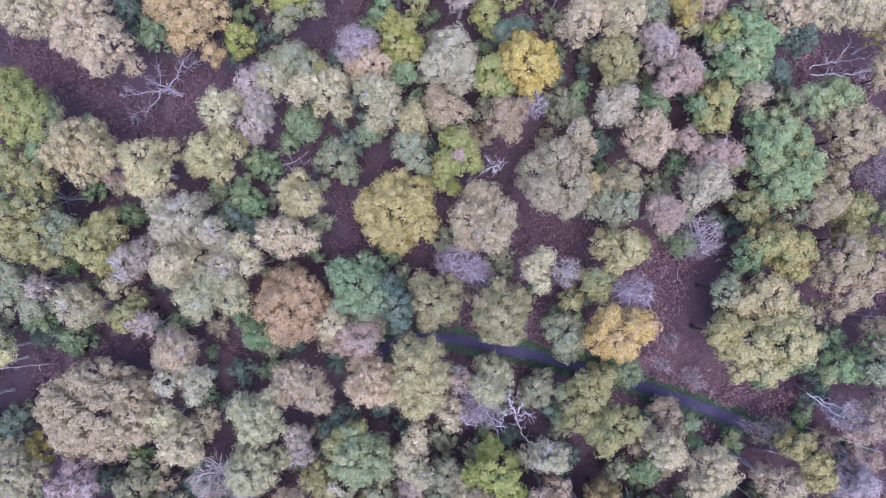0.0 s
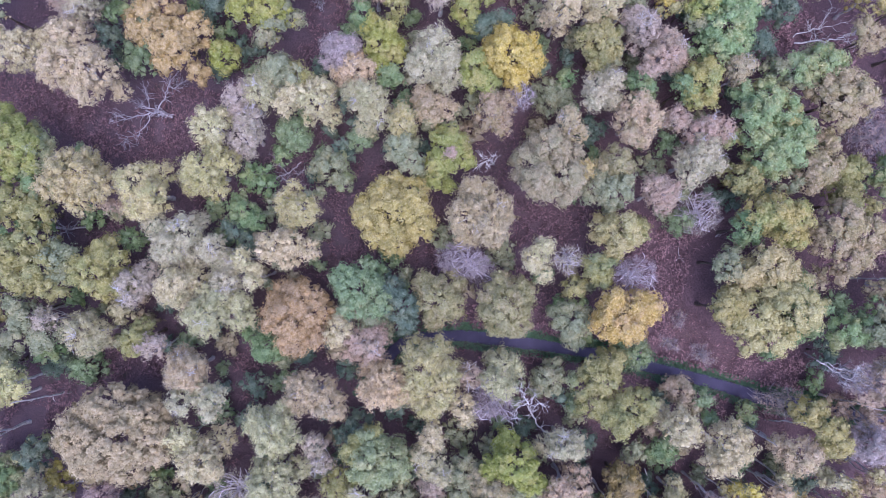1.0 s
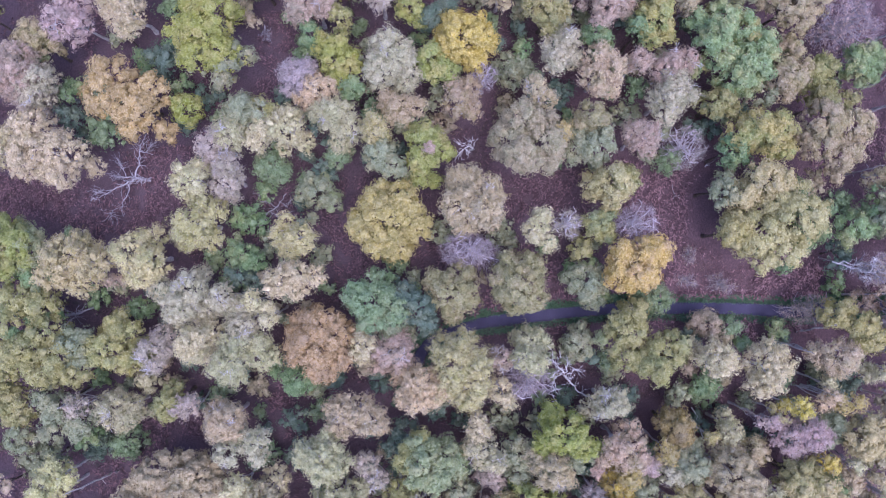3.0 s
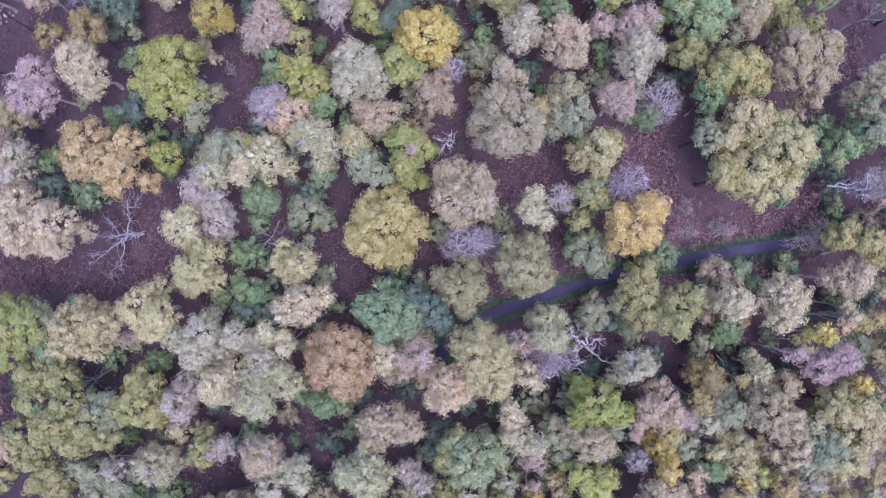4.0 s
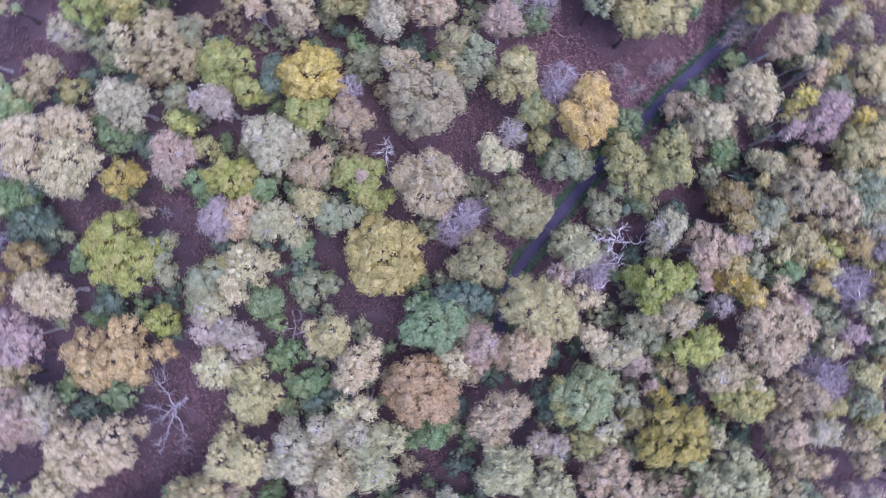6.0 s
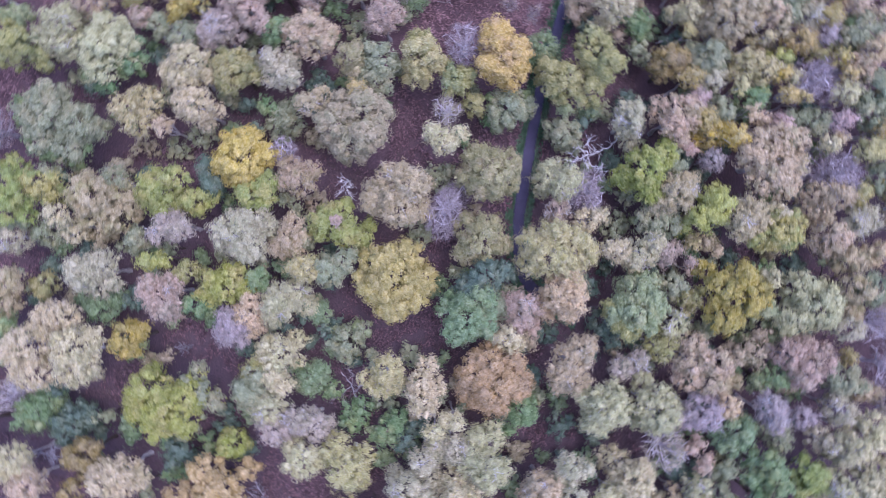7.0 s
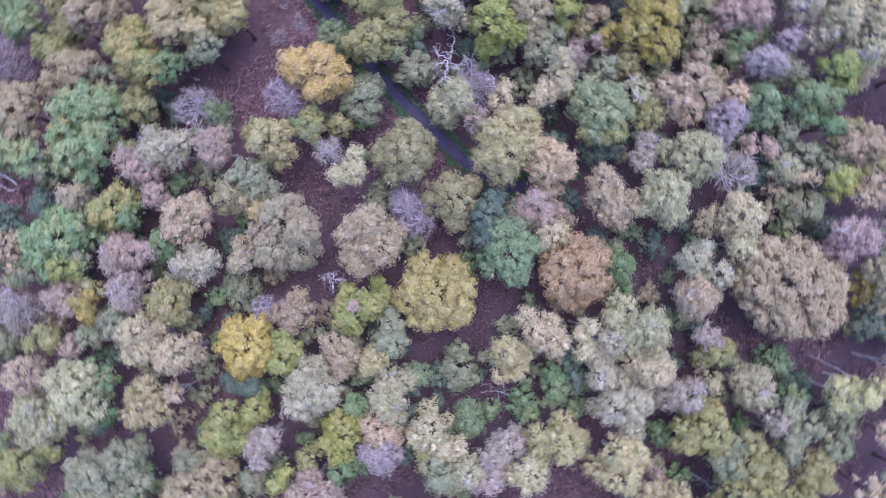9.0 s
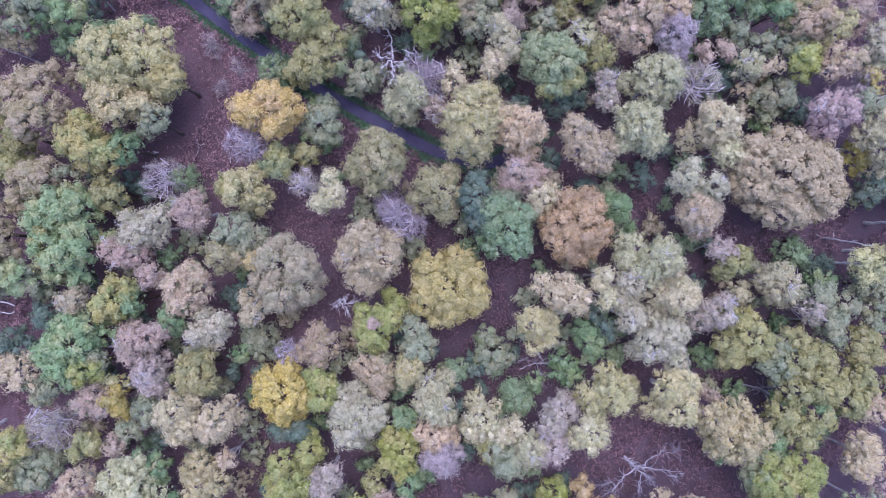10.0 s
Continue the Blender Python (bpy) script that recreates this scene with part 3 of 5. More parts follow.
bush("teal", 6.5, (-2.7, 14.9, 1.29))
birch("silver", 10.4, (1.1, 19.3, 2.35), (0.5, 20.7, 1.57), (2.7, 17.6, 1.57), (-0.3, 18.2, 1.79), (3.4, 18.6, 1.23), (-1, 19.2, 1.01), (1.6, 16.5, 1.12))
oak("dkgreen", 7, (6.3, 22.4, 1.51), (8.1, 22.9, 1.16))
oak("yellow", 10.4, (8.3, 18.7, 2.35), (8, 20.4, 1.57), (10, 18.5, 1.85), (6.6, 18.6, 1.57), (8.9, 16.5, 1.46), (10.1, 20, 1.12))
oak("limegreen", 9.5, (4.7, 17.8, 1.53), (4.5, 16.4, 1.24), (5.9, 16.1, 1.24))
oak("taupe", 9.5, (0.2, 14.1, 1.87), (-0.6, 15.2, 1.24), (1.6, 13.6, 1.36), (0.2, 13, 1.02))
birch("khaki", 9.5, (-2.8, 12.6, 1.47), (-2.6, 13.7, 1.02))
oak("sage", 9.5, (-3.1, 10.4, 1.7), (-2.3, 8.9, 1.36))
oak("limegreen", 9.8, (1.6, 10.2, 1.97), (0.5, 8.8, 1.58), (0.2, 7.2, 1.18), (2.8, 9.1, 1.41), (1.1, 11.3, 1.13), (1.4, 6.4, 0.73))
birch("pinktan", 11.6, (1.7, 9.1, 0.61))
birch("taupe", 9, (6.2, 13.1, 1.71), (7.6, 14.2, 1.14), (7, 12, 1.02), (5.9, 14.4, 0.8))
bare("lilac", 8, (9.4, 14.7, 1.15))
oak("gold", 11, (-4.2, 4.1, 2.5), (-6.4, 4, 2.11), (-2.5, 5.8, 1.78), (-2, 2.9, 1.78), (-4.5, 1.5, 1.67), (-5, 6.2, 1.67), (-7.2, 5, 1.11), (-1.9, 4.3, 1.11), (-6, 2, 1.39), (-4, 7.2, 1.11))
birch("greytan", 11.1, (4.1, 5, 1.95), (5.5, 3.8, 1.89), (2.7, 3.1, 1.89), (4.9, 2, 1.78), (6.4, 3, 1.11), (3.5, 5.8, 1.22), (2.8, 1.3, 1.45), (5.4, 1, 1.22))
oak("greytaupe", 10.8, (11.3, 9, 2.01), (9.7, 8, 2.01), (12.7, 6.5, 2.23), (9.9, 5.9, 1.67), (12.1, 8.6, 1.56), (13.5, 8, 1.23), (12.7, 4.5, 1.23), (8.6, 6.5, 1), (11, 5.1, 1.23))
birch("greytan", 9, (14.4, 10.4, 1.14), (13.5, 11.7, 1.25))
birch("sage", 9, (20.9, 23.9, 1.37), (21.5, 22.7, 0.91))
birch("mauve", 9.4, (21.7, 20.2, 1.7), (20.8, 21.2, 1.25), (22.8, 21.2, 1.25), (21.1, 19.1, 0.96))
oak("mustard", 9.6, (23.9, 23.4, 1.13), (23.9, 21.9, 1.13), (23.3, 24.3, 0.85))
birch("pinktan", 9, (26.3, 24.5, 1.71), (25.3, 24.7, 1.14))
oak("greenleaf", 10.8, (29.4, 19.5, 2.34), (31.3, 20.6, 1.9), (29.9, 21.6, 1.67), (30.8, 18, 1.45), (27.6, 18.1, 1.45), (28.9, 17.7, 1.34), (28.8, 22.9, 1.12))
oak("limegreen", 10, (27.4, 21.5, 1.58), (26.9, 20.4, 1.13))
oak("olive", 9.8, (17.6, 19.2, 2.09), (16.2, 19.5, 1.35), (18.8, 18.1, 1.3), (17.1, 17.5, 1.13), (16.8, 20.5, 1.02))
birch("pinktan", 9.6, (23.9, 17.8, 1.75), (22.7, 17, 1.36), (24.8, 16.8, 1.13), (23.6, 18.8, 1.13), (21.9, 16.1, 0.96))
birch("silver", 9.4, (17.1, 14.7, 1.7), (18.3, 15.3, 1.25), (16.3, 13.6, 1.25), (18.3, 13.6, 1.13))
oak("green", 8.5, (21.3, 14.9, 1.37), (22.1, 14, 0.97), (20.7, 15.9, 0.86))
birch("tan", 9.6, (20.5, 12.5, 1.75), (21.3, 11, 1.47), (19.3, 11, 1.36), (20.7, 9.6, 1.13), (19.3, 9.6, 0.85))
oak("limegold", 10, (26.8, 14.4, 1.97), (27.7, 15.2, 1.58), (26.5, 13, 1.24), (27.8, 13.2, 1.24))
oak("green", 9, (25.2, 14.2, 1.31), (25.9, 13.1, 0.85))
birch("greytan", 9.5, (30.6, 15.3, 1.19), (30.9, 14.2, 0.85))
bush("dkgreen", 7, (33.8, 18.4, 1.51), (34.7, 17.8, 0.93))
bush("dkgreen", 7, (35.9, 22.3, 1.63), (36.9, 21.3, 1.28))
birch("pale", 9.2, (34.2, 23.8, 1.93), (36.1, 24.1, 1.42))
birch("pale", 9.9, (37.6, 24.2, 1.69), (40.4, 24.2, 2.03), (42.9, 24, 1.8), (39.2, 22.9, 1.01))
oak("greenleaf", 10.4, (38.7, 15.1, 2.07), (36.2, 14.5, 1.68), (34.5, 14.9, 1.46), (40.1, 15.4, 1.23))
oak("greenleaf", 10.8, (32.7, 12, 2.12), (31.3, 10.6, 1.67), (34.3, 10.6, 1.78), (32.1, 9.1, 1.67), (31, 12.8, 1.12), (30.2, 9, 1))
oak("greenleaf", 10.4, (34.5, 7.3, 2.13), (32.8, 6.4, 1.68), (35.6, 8.6, 1.57), (33.9, 5.6, 1.46))
oak("taupe", 10.6, (39.4, 11.5, 1.9), (41.4, 11.2, 1.73), (40.6, 12.9, 1.4), (40, 9.8, 1.56), (38.4, 12.8, 1.34), (42.2, 11.5, 0.95))
oak("taupe", 10, (37.4, 4.9, 1.8), (35.2, 4.3, 1.58), (38.7, 7.1, 1.58), (36.9, 3.5, 1.13), (39.2, 5.4, 0.84))
oak("olive", 8, (30.8, 4.7, 1.61), (32, 3.8, 1.27), (30, 5.5, 1.04))
birch("pinktan", 9.1, (26.5, 9.4, 1.53), (28.5, 9.6, 1.31), (27.4, 10.2, 1.08))
birch("pinktan", 9, (24.1, 11, 1.14))
birch("silver", 9.6, (25.8, 6.6, 1.81), (26.6, 7.7, 1.47), (24.9, 5.4, 1.36), (27.2, 6.3, 0.96), (24.4, 7, 0.9))
birch("pinktan", 9.5, (22.2, 3.8, 1.7), (21.3, 4.6, 1.13), (22.8, 2.6, 0.91))
bare("white", 6, (27.1, 1.6, 2))
bush("teal", 4.5, (25.5, 1, 1.31))
oak("dullolive", 9.5, (18, 7.4, 1.53), (16.8, 6.8, 1.24), (18.8, 6.6, 1.02))
birch("gold", 10.6, (14.4, 6.8, 0.89))
oak("sage", 9.5, (17.4, 4.3, 1.81), (15.7, 4.9, 1.47), (18.5, 5.2, 1.13))
oak("khaki", 9.8, (17.9, 0.4, 2.09), (16.5, 0.9, 1.52), (19.6, 0.4, 1.41), (17.3, -1.3, 1.24))
oak("olive", 8.5, (15.3, -3, 1.49), (15.9, -4.2, 1.03))
oak("limegold", 10.4, (32.8, 0.9, 2.07), (31.1, 0.9, 1.57), (34.5, 0.4, 1.57), (33.9, -1, 1.57), (35, -2, 1.12))
oak("green", 9.4, (30.2, -0.2, 1.47), (30.9, -1.3, 1.02))
oak("taupe", 10.6, (39.1, -0.5, 2.07), (41.1, -1.8, 2.01), (38.3, -2.4, 1.84), (39.9, -4.1, 1.62), (42.2, -1.6, 1.45), (39.7, -5.6, 0.95), (37.3, -1.8, 1.12))
oak("olive", 9, (40.1, 1.5, 1.37), (42.4, 0.8, 1.14))
oak("khaki", 11.4, (30.2, -9, 2.49), (33.5, -8.4, 2.49), (31.9, -11.1, 2.22), (35.2, -10.1, 1.99), (29.1, -7.4, 1.83), (36.3, -8.5, 1.44), (34.6, -6.3, 1.83), (29.9, -11.6, 1.33), (32.4, -6.9, 1.88))
oak("goldolive", 10, (27.3, -7.9, 1.58), (26.9, -7.2, 1.01), (28.4, -9.4, 1.13))
oak("khaki", 10.6, (31.6, -4.3, 1.84), (29.5, -4.7, 1.56), (33.3, -4.6, 1.51), (31.1, -3.1, 1.23))
oak("sage", 9.5, (27.8, -4.1, 1.41), (28.6, -2.7, 0.91))
oak("greenleaf", 7.5, (40.2, -11.4, 1.56), (41.3, -12, 1.1), (39, -12.5, 0.81))
oak("orange", 10.6, (16.9, -7.9, 2.4), (18.3, -7.1, 1.9), (15.8, -8.5, 1.84), (19.6, -7.1, 1.51), (17.7, -9.3, 1.45), (20, -8.2, 1.01), (16.1, -6.6, 1.34))
bare("lilac", 8, (19.4, -4.2, 1.84), (18.2, -3.9, 1.15))
bush("teal", 5, (19.4, -12.6, 1.6), (18.2, -12, 1.07))
oak("olive", 9.6, (14.5, -13.6, 2.09), (15.7, -12.6, 1.58), (13.1, -14.5, 1.53))
oak("olive", 10, (17.3, -16.9, 2.08), (15.9, -18, 1.46), (18.6, -16.6, 1.35), (13.9, -16.6, 1.69), (15, -17.4, 1.35))
oak("greytaupe", 5.5, (23.4, -16.6, 1.54), (22.5, -16.1, 0.95))
bush("teal", 5, (25.6, -17.6, 1.25))
birch("cream", 9.5, (22.1, -19.3, 1.75), (21, -18.4, 1.13), (23, -20.4, 1.36), (23.5, -19.3, 0.96), (20.4, -18.2, 0.79))
oak("green", 6, (21.2, -22, 1.35), (20.4, -22.7, 0.94))
birch("pale", 9.8, (26.2, -21.4, 1.97), (27.6, -20.6, 1.41), (25.4, -22.8, 1.52), (28.5, -22.3, 1.13), (26.5, -23.7, 1.24))
birch("tan", 9.4, (33.4, -22.9, 1.76), (32.3, -22.4, 1.13), (34.5, -22.7, 1.13), (33.4, -24.2, 1.13))
oak("goldolive", 9.6, (36.4, -20.4, 1.58), (37, -22.1, 1.53), (34.7, -19.2, 1.41), (37.8, -22.6, 0.96), (35.6, -18.7, 1.02))
birch("lilac", 9.5, (40.4, -22.6, 1.87), (39.3, -22.4, 1.13), (42.1, -23.5, 1.7))
birch("pinktan", 9.5, (42.6, -16.5, 1.92), (43.5, -15.3, 1.58), (41.5, -18.2, 1.36))
bare("mauve", 8.5, (40.3, -16.1, 1.6))
oak("sage", 9, (42.9, -11.5, 1.88), (43.5, -9.2, 1.37))
bush("green", 4, (30.6, -19.6, 1.14))
bare("mauve", 1.6, (27, -13.5, 0.92), (27.8, -14.1, 0.68))
bare("mauve", 1.5, (25.2, -9.5, 0.8))
bare("mauve", 1.5, (23.5, -11.8, 0.74), (24.3, -12.4, 0.62))
bare("pinktan", 4.5, (33.4, -18.7, 1.31), (35.2, -19, 1.43))
birch("pinktan", 6, (40.2, -19.9, 1.29), (42, -21.3, 1.41), (44.3, -21.7, 1.41))
birch("cream", 9.5, (9.2, -1.3, 1.3), (10.1, -0.5, 1.07), (9.8, -3, 0.96), (8.7, -2.1, 0.74))
bare("silver", 8, (12.5, -1.9, 1.38))
bare("lilac", 8, (2.2, -1.3, 1.9), (4, -2.5, 1.44), (0.8, -0.8, 1.27), (3.4, -1.6, 1.15))
oak("teal", 10.4, (-8.4, -3, 2.3), (-6.7, -4.1, 1.9), (-9.5, -2, 1.62), (-7.8, -1.3, 1.4), (-7, -5.7, 1.46), (-8.9, -4.6, 1.51), (-7.8, -7.1, 1.01))
oak("dkgreen", 9, (-4.6, -5, 1.99), (-5.4, -3.3, 1.42), (-4, -7, 1.25), (-6.2, -1.9, 1.02))
oak("dullolive", 9.5, (-0.9, -4.7, 2.21), (0.5, -3.5, 1.58), (-2, -3.5, 1.47), (-1.2, -6.8, 1.3), (0.8, -5.5, 1.24))
oak("dullolive", 10.4, (5.8, -6, 2.41), (7.2, -4.9, 1.79), (5, -7.4, 1.57), (6.9, -8, 1.46), (4.4, -5.2, 1.46), (5.5, -3.8, 1.34))
oak("sage", 7.5, (12.6, -8.2, 2.02), (11.7, -7.4, 1.39), (13.4, -9.7, 1.5), (13.7, -7.1, 1.16), (12.6, -10.5, 0.93))
oak("olive", 7, (13.2, -4.8, 1.28))
oak("rust", 10.7, (-15, -5.4, 2.46), (-13, -5.2, 1.95), (-16.6, -5.2, 1.95), (-15.2, -7.4, 1.84), (-13.9, -3.5, 1.84), (-16.1, -3.5, 1.51), (-13.3, -7.1, 1.4), (-15, -2.4, 1.12))
oak("green", 7, (-18.5, -8.3, 1.57), (-19.3, -8, 0.99), (-17.9, -9.1, 0.93))
birch("pale", 9.5, (-10.7, -6.9, 1.41), (-11.5, -8, 0.96), (-10.7, -5.8, 0.85))
birch("pinktan", 9.3, (-7.9, -8.6, 1.7), (-9, -8, 1.25), (-7.1, -7.8, 1.13), (-10, -9.7, 1.02))
birch("peach", 9.9, (-6.5, -12.5, 2.08), (-7.9, -11.3, 1.41), (-5.6, -13.6, 1.46), (-7.3, -13.6, 1.41), (-8.6, -13, 1.01))
birch("khaki", 11, (-2.5, -11.2, 2.28), (-1.4, -9.8, 1.61), (-3.3, -9.6, 1.39), (-0.6, -11.8, 1.5), (-2.2, -14, 1.89), (-3.9, -13.4, 1.39), (-1.1, -13.4, 1.28), (-2.5, -15.6, 1.11))
birch("pale", 9, (-2.6, -18.5, 1.31), (-2.3, -17.4, 0.85))
birch("pinktan", 8, (2, -12.7, 1.21), (1.4, -12.2, 0.75))
birch("sagepale", 9.5, (5, -12, 1.64), (4.2, -13.1, 1.41), (6.1, -12.2, 1.13), (5, -13.9, 1.13), (3.9, -11.4, 0.85))
bare("lilac", 7, (4, -15.7, 1.86), (2.8, -16, 1.28), (5.1, -17.2, 1.05))
oak("sage", 6, (9.9, -14.2, 1.76), (9, -15.1, 1.18), (10.7, -13.3, 1.18))
birch("pale", 8, (0.8, -15.6, 1.32), (1.1, -17, 0.75))
birch("greytan", 9.9, (-13.2, -13, 1.86), (-15.1, -13.6, 1.41), (-12.3, -14.1, 1.52), (-14.3, -11.9, 1.3), (-11.8, -15.2, 0.96), (-15.7, -11.9, 0.96))
oak("sagegreen", 10.5, (-8.6, -19.6, 2.41), (-10, -18.7, 1.51), (-6.7, -20.1, 1.96), (-7.8, -21.2, 1.62), (-8.6, -17.9, 1.4), (-5.6, -21.2, 1.23), (-10, -20.7, 1.23))
bush("dkgreen", 6, (-9.9, -17.1, 1.41), (-11.7, -18.2, 1.12))
birch("sagepale", 9, (-2.9, -20.7, 1.65), (-2, -21.9, 1.08), (-3.7, -19.9, 1.02))
oak("sage", 8, (0.5, -22.4, 1.78), (-0, -24.1, 1.55), (2.2, -23.8, 1.32))
birch("silver", 9.2, (10.4, -20.1, 1.53), (11.5, -21, 1.25), (9, -20.7, 1.13), (11.8, -19.9, 0.91))
birch("sagepale", 8, (-10.3, -23.8, 1.61))
oak("sage", 8, (-6.3, -24, 1.5))
birch("mauve", 8, (-14.3, -18.4, 1.32), (-13.7, -20.1, 1.09))
birch("cream", 9.7, (-26.3, -1.3, 1.81), (-27.5, -1.9, 1.3), (-24.9, -1, 1.36), (-26.1, -2.7, 1.13), (-25.8, -0.2, 1.13))
birch("sagepale", 10.5, (-23.3, -4.1, 1.85), (-22.2, -3, 1.51), (-24.1, -5.2, 1.29), (-21.1, -4.6, 1.57), (-20.5, -3.5, 1.12), (-25.5, -4.3, 1.29), (-23.3, -2.4, 1.12), (-20, -5.2, 0.9), (-23.3, -6, 0.73))
birch("silver", 9, (-21.5, -1.3, 1.48), (-22.3, -0.2, 1.14), (-20.9, 0.1, 1.02))
birch("cream", 9, (-18.6, -1.3, 0.97), (-18.4, -0.2, 0.74))
birch("mauve", 9.2, (-30.4, -0.7, 1.59), (-31.3, -1.3, 1.02), (-29.6, 0.4, 1.14), (-30.7, -2.2, 0.85))
oak("goldolive", 10.4, (-33.9, 0.7, 2.13), (-35.5, 0.9, 1.68), (-32.5, -0.5, 1.46), (-34.2, -1.2, 1.23), (-32.8, 1.8, 1.51), (-35, 2.5, 1.34), (-33.4, 2.9, 1.34))
oak("sage", 9, (-37.9, 2.5, 1.65), (-38.1, 0.9, 1.25))
bush("green", 5, (-32.1, 3.9, 1.19))
birch("silver", 10, (-27.9, 4.8, 1.29), (-25.1, 4, 1.69), (-26.3, 2.6, 1.63), (-27.6, 2, 1.41), (-25.1, 1.5, 1.52), (-24.3, 5.1, 0.96))
birch("silver", 9, (-22.6, 2.1, 1.42), (-21.7, 1.2, 0.97))
oak("green", 6.5, (-19.8, 5.6, 1.46), (-18.9, 4.6, 1.17), (-20.6, 7.1, 0.99))
oak("dkgreen", 6, (-21, 3.8, 1.53), (-19.9, 2.7, 1.29))
birch("cream", 9, (-19.7, 0.9, 1.02))
birch("khaki", 10.2, (-14.8, 5.9, 1.4), (-14, 7.1, 1.07), (-13.1, 5.1, 1.52), (-14.5, 4.6, 1.24))
birch("pale", 10.3, (-16.2, 1.8, 1.51), (-17, 1.5, 0.95), (-14.5, 2, 1.29), (-13.1, 1.2, 1.18), (-15.3, 0.4, 1.07))
birch("sagepale", 8, (-36.5, -5.3, 2.01), (-35.9, -6.4, 1.27), (-35.1, -5.6, 1.15), (-37.1, -4.5, 1.27))
bush("sagepale", 5, (-33.9, -3.7, 1.31))
oak("olive", 8.5, (-30.9, -6.1, 1.54), (-31.5, -7.3, 0.97), (-30.6, -5, 1.09))
birch("mauve", 9, (-29.1, -6.9, 1.25))
birch("greytan", 10.3, (-26.1, -9.6, 1.96), (-27.2, -10.7, 1.29), (-25.3, -9.1, 1.4), (-26.4, -8.5, 1.23), (-25, -10.7, 0.95))
birch("silver", 10, (-26.2, -12.4, 1.29), (-23.4, -12.4, 1.41), (-23.7, -13.7, 1.07), (-25, -11.4, 1.01))
oak("bigtaupe", 11.9, (-33.3, -15.4, 3.19), (-36.5, -14.9, 2.53), (-30.5, -16, 2.37), (-33.8, -12.7, 2.37), (-31.6, -13.4, 2.2), (-35.4, -17.6, 2.48), (-32.7, -18.4, 2.2), (-30.1, -14, 1.82), (-29.6, -17.5, 1.65), (-38.2, -16.1, 1.82), (-36.5, -12.8, 1.43), (-28.9, -15.5, 1.43))
oak("mustard", 7, (-40.3, -20.3, 1.34), (-40.9, -19.2, 0.99))
birch("cream", 9.5, (-26.9, -15.9, 1.3), (-26.4, -16.7, 0.96))
birch("cream", 10.3, (-25.3, -18.5, 1.96), (-24.2, -17.4, 1.57), (-26.1, -19.6, 1.51), (-26.7, -17.9, 1.12), (-24.4, -19.6, 1.12), (-25.6, -20.4, 0.9))
birch("sagepale", 10.5, (-18, -16, 1.96), (-17.2, -15.1, 1.57), (-19.4, -14.9, 1.29), (-16.7, -17.1, 1.34), (-18.3, -17.3, 1.34), (-20.3, -16, 1.01), (-16.9, -14.1, 0.9))
birch("sagepale", 10.3, (-18.9, -21.3, 1.85), (-17.8, -20.2, 1.46), (-19.7, -21.8, 1.23), (-17.2, -21.8, 1.35), (-16.1, -20.7, 1.23), (-18.3, -22.6, 1.12), (-20, -20.4, 1.01))
bare("silver", 8.4, (-23, -22.3, 1.89), (-22.4, -23.4, 1.32))
birch("sagepale", 10.5, (-41.5, -21.2, 1.96), (-42.1, -22.8, 1.96), (-39.9, -21.7, 1.34), (-42.6, -19.5, 1.34), (-40.4, -23.4, 1.23))
birch("pink", 10, (-35.9, -21.6, 1.52), (-36.5, -23, 1.52), (-34.5, -22.4, 1.24), (-35.6, -23.8, 1.24))
bush("dkgreen", 5, (-34.7, -23.7, 1.6))
bush("dkgreen", 5, (-25.9, -24.4, 1.31))
oak("sage", 7, (-31.1, -23.8, 1.92), (-29.7, -23.2, 1.16), (-31.1, -22, 1.05))
oak("sage", 8, (-40.5, -5.3, 1.73), (-43.3, -5.3, 1.38))
oak("sage", 8, (-42.2, -3, 1.61), (-42.7, -1.9, 1.38))
birch("mauve", 9, (-39.5, -3.6, 1.14))
bush("teal", 3.5, (-38.9, -9.2, 1.81))
oak("olive", 10, (22.1, 41.6, 1.91), (20.6, 39.9, 1.63), (19.7, 38.5, 1.24), (19.9, 41.4, 1.52), (24.1, 41.5, 1.52))
birch("sagepale", 9.9, (22.4, 35.6, 1.91), (21.1, 37.1, 1.63), (20.7, 35.1, 1.58), (23.9, 35.8, 1.52), (22.3, 38.2, 0.73))
oak("sagepale", 10.6, (19.8, 31.5, 2.4), (17.6, 31.9, 1.84), (20.3, 29.8, 1.73), (18.8, 33.3, 1.29), (22, 30.9, 1.62), (18.6, 29, 1.23))
oak("sage", 10.8, (13.3, 36.8, 2.68), (13.9, 39, 1.95), (12.6, 34.6, 2.12), (11.1, 38, 1.95), (10.4, 35.8, 1.9), (15.1, 40.1, 1.28), (12.3, 33.2, 1.23), (15.2, 36.7, 1.56))
birch("pale", 10.4, (17.6, 25.5, 1.4), (18.1, 22.9, 1.74), (16.7, 23.8, 1.4), (16.9, 21.6, 0.9))
birch("pale", 10.4, (13.8, 22.6, 1.74), (14.1, 24, 1.29), (12.4, 22.1, 0.9), (13.7, 21.2, 0.78))
birch("khaki", 10.3, (14.3, 27.7, 1.63), (13.6, 29.4, 1.4), (12.1, 28.6, 1.23), (15.2, 29, 0.9))
birch("tan", 8.5, (12.1, 26.5, 0.92))
oak("sage", 8, (22.5, 26.6, 1.38))
oak("limegreen", 10.5, (6.8, 41.7, 1.96), (5.6, 40.7, 1.73), (4.3, 42.1, 1.85), (3.6, 40.5, 1.12), (9.1, 42.2, 1.34))
oak("limegold", 9.8, (7, 38.4, 1.64), (7.5, 37.2, 1.24), (5.8, 37.6, 1.02))
